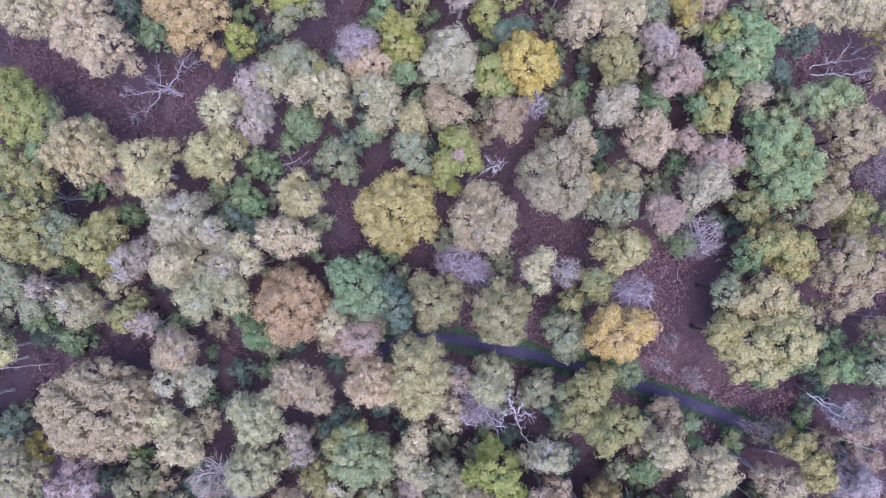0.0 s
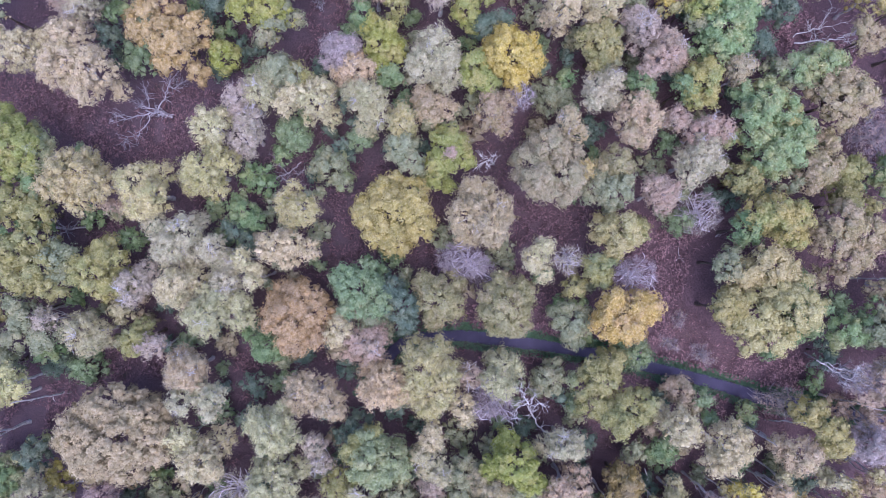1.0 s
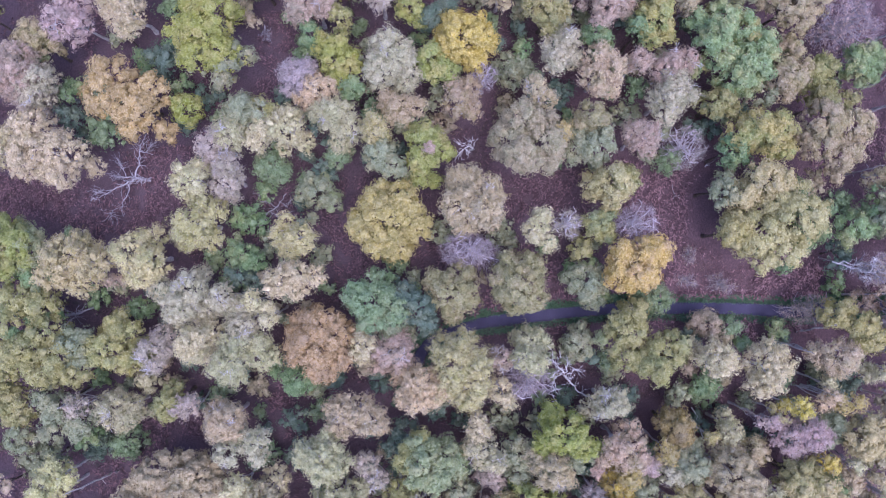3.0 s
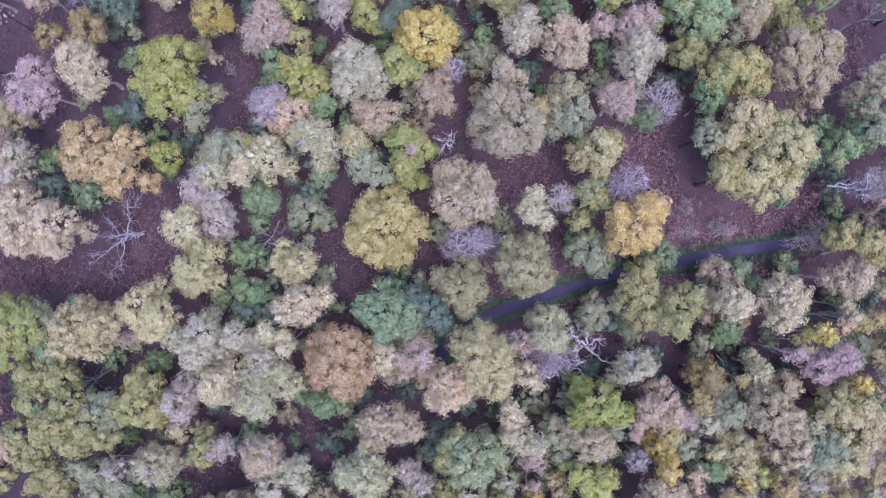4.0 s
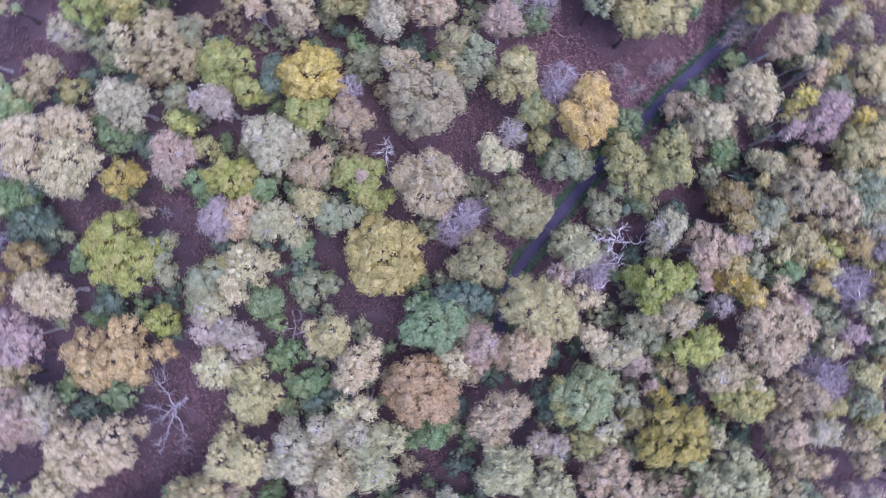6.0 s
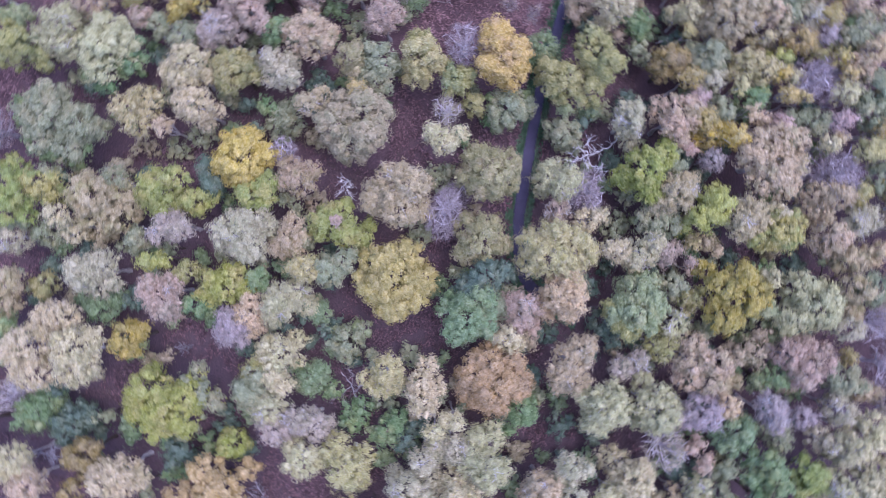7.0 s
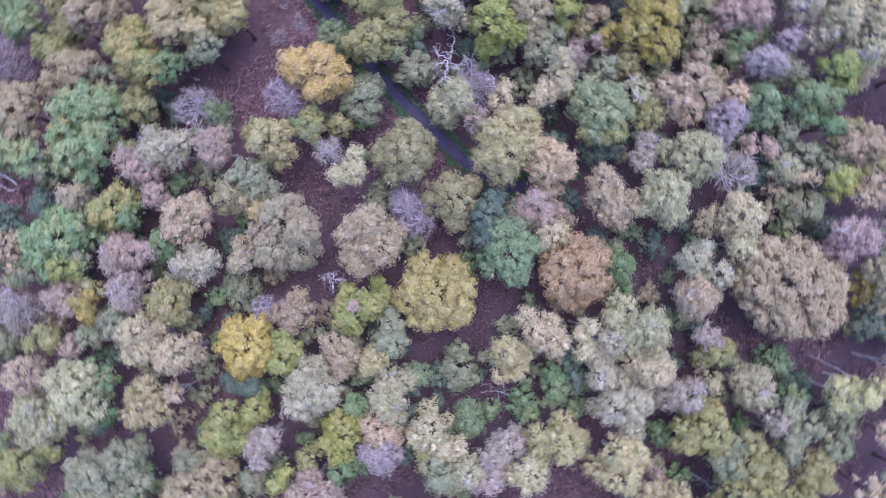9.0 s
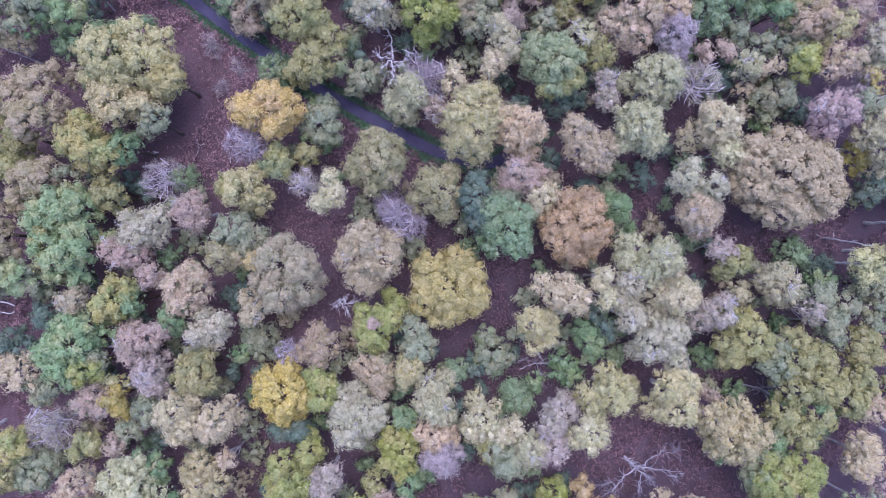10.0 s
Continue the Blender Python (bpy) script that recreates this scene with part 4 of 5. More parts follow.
oak("taupe", 10.6, (5.3, 33.3, 2.12), (5.7, 31.3, 1.51), (3.1, 34.5, 2.12), (3.2, 31.7, 1.73), (6.7, 33.8, 1.51), (4.6, 30.3, 1.23))
birch("cream", 10, (3.6, 36.6, 1.18), (1.9, 36, 1.13))
birch("sage", 9, (7.1, 31.3, 1.25))
oak("limegreen", 10.2, (5.8, 26.7, 1.96), (5, 28.1, 1.52), (6.6, 24.9, 1.4), (4.5, 23.6, 1.46), (4.1, 26.2, 1.35), (5.1, 22.7, 1.01))
birch("mauve", 10.2, (2.1, 26.3, 1.4), (1.8, 24.9, 1.35), (1.3, 27.2, 1.01), (2.9, 25.7, 1.01))
oak("sage", 8, (0.9, 29.9, 1.27))
birch("silver", 8, (1.8, 42.9, 1.73))
bush("sage", 6, (2.3, 39.9, 1.65))
birch("silver", 10.2, (-2, 34.4, 1.74), (-1.5, 32.9, 1.52), (-3.5, 33.9, 1.24), (-1.7, 35.5, 1.01), (-3.3, 32.2, 0.9))
oak("olive", 7, (-3.3, 40.1, 1.34))
oak("taupe", 9, (-2.8, 42.6, 1.71), (-5.1, 43, 1.42))
birch("pale", 11, (-9.3, 40, 2.45), (-6.8, 38.5, 1.95), (-11.5, 39.5, 1.84), (-6.4, 37.1, 1.5))
birch("cream", 11, (-9.5, 35.5, 2.17), (-11.7, 36.2, 1.84), (-11, 34.5, 1.39), (-8.7, 34.1, 1.11))
bush("teal", 6, (-5.9, 35, 1.59), (-5.1, 33.8, 1.18), (-4.9, 37.3, 1.06))
oak("mustard", 8, (-8.9, 31.5, 1.55), (-8.3, 30.6, 1.04), (-10.3, 31.3, 1.15))
birch("pinktan", 10.2, (-4.6, 27.4, 1.74), (-5.8, 26.4, 1.35), (-3.7, 28, 1.24), (-3.5, 26, 1.12), (-6.9, 26.7, 0.79))
oak("limeyellow", 9.4, (-1.2, 27.8, 1.08), (-1.5, 26.7, 0.74))
oak("lime", 10.8, (-14.1, 28.5, 2.23), (-15.8, 26.9, 2.45), (-15.7, 29.7, 1.67), (-14.8, 24.6, 1.95), (-17, 25.3, 1.78), (-15.7, 23, 1.17), (-17.7, 27.9, 1.45), (-13.1, 24.6, 1.12), (-12.5, 28.9, 1))
bush("green", 6, (-16.2, 42, 2.06), (-17, 43.5, 1.53), (-15.4, 40.7, 1.29))
bush("dkgreen", 6, (-17.6, 38.5, 1.94), (-19, 39.7, 1.41), (-17.3, 37.3, 1.29))
bare("white", 6, (-14.6, 44.8, 1.65))
birch("cream", 9.5, (-20.4, 42.9, 1.53), (-21.2, 43.8, 1.3), (-21, 42, 0.91))
oak("mustardbrown", 9, (-20.3, 35.7, 1.54), (-20.8, 37.4, 1.14))
birch("pale", 10.3, (-22.4, 33, 1.85), (-22, 34.4, 1.23), (-21.9, 31.6, 1.51), (-23.5, 32.2, 1.35), (-22.8, 30.2, 1.23))
birch("tan", 10, (-22.6, 41, 1.63), (-23.4, 42.8, 1.41))
birch("greytan", 10.6, (19.8, -30.2, 2.24), (20.3, -31.7, 1.9), (20.4, -28.8, 1.51), (18.1, -30.4, 1.23))
oak("sage", 9.5, (16.1, -28.4, 1.75), (17, -27.3, 1.24), (15.5, -29.5, 1.13))
oak("mustardbrown", 8.5, (16.2, -24.6, 1.77), (16.4, -25.8, 1.26), (15.4, -24, 1.03))
birch("silver", 9, (13.9, -28.4, 1.14))
birch("tan", 10.3, (10.7, -24.8, 1.96), (11.4, -23.4, 1.23), (8.7, -25.2, 1.35), (9.4, -23.9, 1.12))
birch("goldyellow", 10, (8.9, -28.7, 1.52), (8.3, -30.1, 1.24), (8.7, -27.3, 1.01), (8.5, -31, 0.84), (9.4, -29.9, 0.9))
birch("lilac", 8, (6.2, -28.6, 1.15))
oak("green", 8, (12.4, -32.7, 1.55), (13, -33.9, 1.04))
birch("khaki", 9.5, (14.7, -33.5, 1.58), (15.4, -31.8, 1.41), (14.9, -30.9, 1.02))
birch("gold", 9.5, (17.4, -37.3, 1.24), (17.7, -36.6, 0.85))
oak("limeyellow", 9, (15.9, -35.4, 1.14))
bare("lilac", 9, (14, -39.1, 1.88), (13.5, -38.2, 1.42), (12.5, -39.6, 1.14))
birch("gold", 9.5, (12.1, -35.6, 0.96))
birch("gold", 9, (11.7, -37.2, 0.74))
birch("cream", 9.5, (12.1, -41.4, 1.19), (11.4, -43, 0.79))
birch("pink", 9.5, (9.2, -40.9, 1.19))
oak("sage", 8, (9.5, -39, 1.55), (9.9, -37.2, 1.27))
oak("sage", 9.8, (10.2, -44, 1.86), (12.4, -44.7, 1.8))
oak("sage", 9, (18.4, -43.6, 1.76), (17.6, -42.4, 1.25))
birch("lilac", 9, (18, -40.1, 1.08))
birch("gold", 9.5, (19.6, -40.3, 1.13))
birch("gold", 9, (15.6, -41.2, 0.91))
birch("silver", 9, (20.1, -38.5, 1.42))
birch("tan", 9.5, (20.1, -41.7, 1.24), (20.6, -42.9, 1.02))
birch("pinktan", 9.5, (16.2, -45.6, 1.3))
oak("sage", 9, (20.7, -36.2, 1.42))
birch("tan", 9.5, (20.4, -34.3, 1.41))
birch("tan", 10.8, (7.2, -32.6, 1.73), (7.7, -34.4, 1.51), (7.6, -36, 1.34), (6.1, -31.5, 1.34), (4.9, -33.7, 1.84), (4.8, -35.9, 1.73), (3.1, -35, 1.34), (3.8, -32.5, 1.45), (5.9, -36.6, 1.12))
oak("lime", 10.6, (5.5, -21.3, 2.18), (6.8, -23.7, 1.68), (5, -19.9, 1.51), (3.3, -21.8, 1.34), (5.6, -24.7, 1.23))
birch("greytan", 10, (2.9, -24.2, 1.8), (3.9, -25.9, 1.52), (1.9, -23, 1.35))
oak("limeyellow", 10, (1.5, -28.1, 1.74), (2.9, -28.7, 1.24), (0.5, -26.6, 1.46), (-0.3, -25.5, 0.9))
bare("lilac", 9, (4.1, -40.9, 1.93), (5.3, -40.1, 1.42), (5.2, -41.8, 1.25), (2.9, -41.7, 1.14))
birch("cream", 9, (7.1, -39.9, 0.97))
oak("khaki", 9.5, (6.2, -43.6, 1.41), (6.5, -44.8, 1.02))
oak("goldolive", 9, (2, -42.8, 1.19))
birch("silver", 9.5, (-0.6, -43.3, 1.64), (-1.1, -41.8, 1.13))
oak("sage", 9, (3.4, -45.2, 1.54))
birch("greytan", 10.2, (0.7, -38.8, 1.85), (1.8, -40, 1.35), (2.2, -38.3, 1.24))
oak("limegold", 10.2, (-1.3, -34.1, 1.85), (-0.8, -35.6, 1.4), (-1.8, -32.4, 1.52), (-2.2, -35.8, 1.12))
birch("cream", 9, (0.5, -34.1, 1.25))
birch("tan", 10, (-2.1, -39.3, 1.74), (-2.8, -40.7, 1.24))
oak("mustard", 10.6, (-7.9, -29.7, 2.18), (-7.4, -31.4, 1.84), (-9.5, -28.5, 1.79), (-8.9, -32.5, 1.45), (-6.7, -28.1, 1.62), (-5.7, -30.4, 1.62), (-5, -27.6, 1.23), (-8.6, -33.6, 0.84))
oak("sagepale", 10.5, (-8.8, -37.6, 2.18), (-7.1, -36.6, 1.73), (-10, -38.7, 1.57), (-9.9, -35.9, 1.73), (-7.8, -38.8, 1.45), (-11, -35, 1.12))
oak("taupe", 9.8, (-7.3, -41.4, 1.52), (-9.6, -41.9, 1.52), (-4.6, -41.3, 1.41), (-3.9, -40.1, 1.24))
oak("sage", 9.5, (-7.5, -43.8, 1.64))
birch("silver", 9, (-11.4, -41, 1.31))
birch("tan", 10.4, (-13.9, -25.5, 1.96), (-14, -27.2, 1.51), (-15.6, -24.9, 1.4), (-15.7, -26.6, 1.34), (-12.3, -25.6, 1.34))
birch("peach", 9.5, (-18.4, -28.4, 1.19))
birch("lilac", 10, (-18.8, -25.7, 1.86), (-19.6, -24.5, 1.24), (-18.3, -26.8, 1.13))
oak("greytaupe", 7, (-13.5, -32.4, 1.92), (-14, -30.6, 1.51), (-11.8, -33.6, 1.51))
oak("green", 8, (-16, -33.6, 1.55), (-16.6, -32.5, 1.15))
birch("pinktan", 10, (-13.8, -35, 1.63), (-13.4, -37, 1.52), (-14.6, -38.1, 1.46), (-15.6, -35.8, 1.35), (-13.5, -38.7, 1.01), (-16.7, -35.4, 1.01))
oak("sage", 9, (-16.5, -40.2, 1.65), (-17.1, -41.3, 1.25))
birch("silver", 9, (-19.3, -39.7, 1.54))
birch("silver", 8, (-22.3, -38, 1.27))
birch("lilac", 10, (-18.8, -32.5, 1.52), (-20, -33, 1.13))
birch("lilac", 8.5, (-20.1, -36.2, 1.09))
oak("teal", 9, (-21.4, -29.3, 1.88), (-22.2, -28.4, 1.37), (-20.9, -30.2, 1.25), (-23.4, -29.5, 1.02))
oak("sage", 7, (-25.3, -28.6, 1.34))
oak("green", 9.8, (-24.5, -32, 1.75), (-26, -32.8, 1.47), (-25.6, -30.8, 1.35))
oak("limegreen", 9.6, (-25.6, -36, 1.64), (-26.5, -36.5, 1.24), (-27, -35.4, 1.02))
birch("cream", 10.2, (-22.1, -41.9, 1.74), (-21, -42.8, 1.4), (-22.4, -43.3, 1.12), (-23.1, -40.4, 1.35))
birch("sagepale", 9.5, (-23.2, -39.6, 1.58))
oak("sagepale", 10, (-26.1, -42.7, 1.97), (-26.6, -40.9, 1.58))
birch("sagepale", 9.5, (-26.6, -38.6, 1.58))
birch("sagepale", 8.5, (-26.8, -25.4, 1.43))
oak("sage", 8, (-27.8, -27.8, 1.27))
birch("pink", 10.4, (-26.6, 34, 1.62), (-28, 32.2, 1.9), (-26.6, 31.6, 1.23))
oak("mustardbrown", 9, (-23.8, 37, 1.37))
birch("pink", 10.3, (26.6, -29, 1.91), (28.2, -28.9, 1.57))
oak("khaki", 9.8, (25.4, -32.9, 1.58))
birch("peach", 9.8, (15.9, -44.3, 1.41))
birch("tan", 9.8, (25.2, 32.8, 1.92))
bare("pink", 7, (13.3, 45.6, 2.09))
bare("lilac", 8, (-15.7, -46.5, 2.07))
birch("cream", 10, (46.1, -7.5, 1.91), (47.7, -7.6, 1.58), (44.5, -7.7, 1.13))
oak("sage", 9, (45.9, -11.3, 1.71), (43.9, -11.6, 1.37))
oak("taupe", 9.6, (43.0, 18.1, 1.06), (42.8, 16.6, 0.99), (44.2, 17.2, 1.04))
bush("sage", 5, (12.7, 15.9, 1.27), (12.5, 14.5, 1.27), (13.8, 15.1, 1.25))
bush("dkgreen", 6, (-21.0, 27.0, 0.99), (-20.8, 28.4, 0.96), (-21.9, 27.9, 0.98))
oak("olive", 8, (16.9, -40.6, 0.95), (17.2, -39.0, 0.84), (16.2, -39.6, 0.82))
birch("greytan", 10.1, (0.2, -32.1, 1.26), (1.0, -31.1, 1.28), (0.2, -30.1, 1.38), (-0.9, -30.5, 1.36), (-0.8, -31.7, 1.34))
bare("lilac", 8.3, (-10.4, -44.3, 0.94), (-11.8, -43.9, 0.94), (-11.2, -45.2, 1.04))
oak("greenleaf", 10.2, (-6.6, 44.1, 1.74), (-6.7, 45.7, 1.69), (-8.3, 46.2, 1.75), (-9.2, 44.7, 1.84), (-7.9, 43.5, 1.76))
oak("olive", 9.9, (26.9, -33.7, 1.52), (26.9, -32.4, 1.43), (25.6, -32.3, 1.56), (24.9, -33.3, 1.42), (25.8, -34.3, 1.62))
oak("sage", 9.8, (23.8, -36.9, 1.29), (23.5, -35.7, 1.41), (22.3, -35.3, 1.49), (21.8, -36.4, 1.39), (22.6, -37.4, 1.53))
bush("green", 6, (-30.3, 27.3, 0.88), (-31.7, 28.3, 0.86), (-31.6, 27.0, 0.88))
oak("sage", 8, (32.2, -30.3, 1.24), (31.2, -29.3, 1.25), (29.8, -29.2, 1.32), (29.9, -30.6, 1.20), (31.2, -31.1, 1.28))
oak("khaki", 9.8, (28.7, -35.4, 1.29), (27.8, -34.3, 1.37), (26.5, -34.5, 1.32), (26.5, -35.6, 1.36), (27.7, -36.1, 1.27))
oak("khaki", 9.9, (25.2, -37.6, 1.41), (24.5, -36.3, 1.59), (23.2, -36.7, 1.41), (22.9, -38.0, 1.48), (24.3, -38.5, 1.40))
birch("cream", 8, (21.7, -26.1, 0.94), (20.9, -27.1, 1.01), (22.2, -27.3, 0.99))
oak("green", 9.5, (-28.4, -31.6, 1.00), (-27.1, -31.4, 0.90), (-27.9, -30.6, 0.96))
oak("taupe", 9.9, (-31.7, -31.7, 1.39), (-30.4, -32.2, 1.29), (-29.7, -31.0, 1.42), (-30.4, -30.0, 1.53), (-31.8, -30.6, 1.54))
oak("sage", 8, (-30.6, -29.6, 0.99), (-28.9, -29.4, 1.00), (-30.0, -28.3, 1.14))
oak("khaki", 9.7, (-34.4, -31.7, 1.06), (-32.5, -31.4, 1.08), (-33.6, -30.2, 1.02))
birch("pinktan", 9.8, (-36.3, -33.1, 0.96), (-34.9, -32.9, 1.10), (-35.8, -31.8, 1.12))
birch("silver", 9.9, (-37.7, -31.4, 1.17), (-37.9, -29.8, 1.03), (-38.9, -30.8, 1.16))
oak("sage", 8, (-39.6, -29.6, 0.96), (-38.4, -29.4, 0.98), (-39.2, -28.5, 0.94))
oak("limeyellow", 9.7, (-31.5, -28.1, 1.30), (-31.3, -27.0, 1.27), (-32.2, -26.2, 1.20), (-33.0, -27.0, 1.09), (-32.5, -28.1, 1.26))
birch("tan", 10, (-34.2, -28.5, 1.07), (-34.5, -26.8, 1.12), (-35.7, -27.8, 1.18))
birch("gold", 9.7, (-40.1, -27.5, 0.78), (-38.6, -27.2, 0.81), (-39.5, -26.3, 0.78))
birch("lilac", 8, (-37.9, -27.3, 0.70), (-38.1, -26.1, 0.70), (-38.9, -26.9, 0.74))
oak("sage", 9, (-38.5, -24.9, 0.89), (-38.8, -23.8, 0.91), (-39.7, -24.4, 0.95))
birch("lemon", 10, (-44.6, -10.1, 1.32), (-43.0, -9.9, 1.09), (-44.0, -8.8, 1.21))
oak("dkgreen", 6, (-43.0, -18.4, 1.09), (-43.4, -16.6, 1.13), (-44.3, -17.6, 1.19))
oak("olive", 8, (-45.7, -2.2, 1.30), (-45.5, -0.9, 1.30), (-46.5, -0.4, 1.35), (-47.2, -1.1, 1.28), (-46.9, -2.2, 1.26))
oak("sage", 7, (-46.7, -5.6, 1.05), (-47.0, -4.3, 1.05), (-47.8, -5.0, 1.02))
birch("tan", 10, (-46.7, 2.4, 1.03), (-47.1, 4.2, 1.08), (-48.1, 3.2, 1.03))
birch("peach", 10.2, (-47.3, 7.6, 1.31), (-47.2, 9.2, 1.23), (-48.3, 10.0, 1.34), (-48.9, 9.2, 1.22), (-48.5, 7.8, 1.24))
oak("olive", 9.9, (-44.3, 2.1, 1.40), (-44.0, 3.3, 1.42), (-45.0, 4.0, 1.65), (-45.8, 3.2, 1.44), (-45.6, 1.9, 1.59))
bush("dkgreen", 2, (-43.2, -9.4, 1.03), (-41.2, -9.0, 0.92), (-42.3, -8.3, 1.05))
oak("sage", 8, (29.7, 32.4, 1.48), (31.1, 31.9, 1.66), (31.7, 33.2, 1.69), (31.0, 34.2, 1.70), (29.7, 33.6, 1.42))
oak("olive", 8, (26.6, 28.5, 0.93), (26.5, 29.7, 0.99), (25.5, 28.9, 1.10))
birch("pinktan", 8, (23.8, 27.9, 0.73), (23.6, 29.0, 0.77), (22.9, 28.3, 0.83))
bare("silver", 8.6, (29.5, 28.0, 1.38), (30.8, 27.7, 1.42), (31.4, 28.8, 1.21), (30.7, 29.7, 1.25), (29.4, 29.3, 1.51))
oak("sage", 8, (30.6, 24.4, 1.02), (32.9, 24.9, 1.16), (31.6, 25.8, 1.06))
oak("limegold", 9.6, (32.7, 30.0, 1.21), (32.5, 31.5, 1.18), (31.4, 30.6, 1.15))
oak("olive", 9.5, (32.0, 33.6, 0.91), (33.3, 33.8, 1.02), (32.5, 34.7, 1.02))
oak("green", 6, (-46.2, -19.7, 1.50), (-46.6, -18.5, 1.26), (-47.7, -18.5, 1.48), (-48.2, -19.6, 1.36), (-47.2, -20.4, 1.51))
birch("pinktan", 10.2, (-47.3, -16.1, 1.28), (-45.9, -15.5, 1.18), (-45.7, -14.2, 1.37), (-46.8, -14.0, 1.26), (-47.8, -15.2, 1.29))
birch("lemon", 9.7, (-45.5, -12.1, 0.87), (-44.6, -11.2, 0.86), (-45.6, -10.9, 0.97))
birch("pinktan", 10.6, (-35.2, 31.3, 1.77), (-36.6, 30.2, 1.88), (-35.7, 28.8, 1.61), (-34.1, 28.9, 1.95), (-33.7, 30.8, 1.70))
birch("mauve", 9, (-34.8, 28.5, 1.39), (-35.6, 27.6, 1.23), (-35.0, 26.5, 1.18), (-34.0, 26.8, 1.20), (-33.8, 27.9, 1.43))
oak("taupe", 8, (-31.3, 32.5, 1.32), (-32.3, 33.4, 1.27), (-33.5, 32.9, 1.36), (-33.2, 31.8, 1.28), (-31.9, 31.7, 1.22))
bare("pink", 7, (47.9, 8.6, 1.68), (46.5, 9.7, 2.04), (45.1, 9.0, 1.92), (45.4, 7.5, 1.91), (47.1, 7.0, 1.90))
oak("greenleaf", 7, (47.9, 3.9, 1.27), (47.0, 4.8, 1.45), (45.8, 4.3, 1.42), (46.1, 3.1, 1.23), (47.2, 3.0, 1.25))
oak("olive", 7, (40.9, 4.8, 1.32), (40.0, 4.2, 1.31), (40.6, 3.1, 1.37), (41.7, 3.3, 1.44), (41.8, 4.4, 1.29))
oak("olive", 6, (44.1, 5.1, 0.70), (43.2, 5.5, 0.73), (43.4, 4.5, 0.74))
oak("khaki", 10, (35.0, -31.3, 1.37), (34.0, -30.4, 1.59), (32.6, -30.8, 1.64), (33.0, -32.1, 1.54), (34.5, -32.4, 1.58))
oak("dkgreen", 4, (36.7, -27.4, 1.30), (34.3, -26.5, 1.22), (35.0, -28.2, 1.29))
oak("sage", 6, (-45.5, -7.9, 1.32), (-47.2, -7.3, 1.26), (-46.9, -8.8, 1.08))
birch("silver", 10.1, (-32.7, 28.8, 1.46), (-33.9, 28.8, 1.44), (-34.0, 27.6, 1.22), (-33.1, 26.9, 1.47), (-32.1, 27.8, 1.28))


# close growth that fills the thick southern side, and the wood going on past the trees above
def more_wood():
    rng = np.random.default_rng(31)
    tones = ("sage", "khaki", "olive", "tan", "pinktan", "greytan", "taupe", "silver", "tan", "sagepale", "taupe", "mauve", "goldolive")
    for _ in range(2600):
        x, y, r = rng.uniform(-48, 48), rng.uniform(-52, -19), rng.uniform(1.0, 1.9)
        if math.hypot(x, y) > 51 or abs(path_distance(x, y)) < 3.5 or (x > 5 and y > -27) or x < -30:
            continue
        if taken(x, y, 0.6 * r, 1.0):
            continue
        small_tree(rng, "oak" if rng.random() < 0.5 else "birch", tones[rng.integers(len(tones))], x, y, rng.uniform(6.0, 8.5), r, 0.8)
    pale = ("pinktan", "tan", "peach", "greytan", "khaki", "pink", "goldyellow", "gold", "sagepale", "peach", "cream", "pink")
    for _ in range(2600):
        x, y, r = rng.uniform(7, 44), rng.uniform(-50, -25.5), rng.uniform(0.9, 1.6)
        if math.hypot(x, y) > 51 or abs(path_distance(x, y)) < 4.5:
            continue
        if taken(x, y, 0.55 * r, 0.8):
            continue
        small_tree(rng, "birch", pale[rng.integers(len(pale))], x, y, rng.uniform(8.0, 10.0), r, 0.8)
    for _ in range(1000):
        a, d = rng.uniform(0, 2 * math.pi), rng.uniform(49.5, 56.5)
        x, y, r = d * math.cos(a), d * math.sin(a), rng.uniform(1.6, 3.0)
        if taken(x, y, 0.7 * r, 0.85) or abs(path_distance(x, y)) < 2.5:
            continue
        species = "oak" if rng.random() < 0.55 else "birch"
        small_tree(rng, species, tones[rng.integers(len(tones))], x, y, rng.uniform(8.5, 11), r, 0.35)


more_wood()


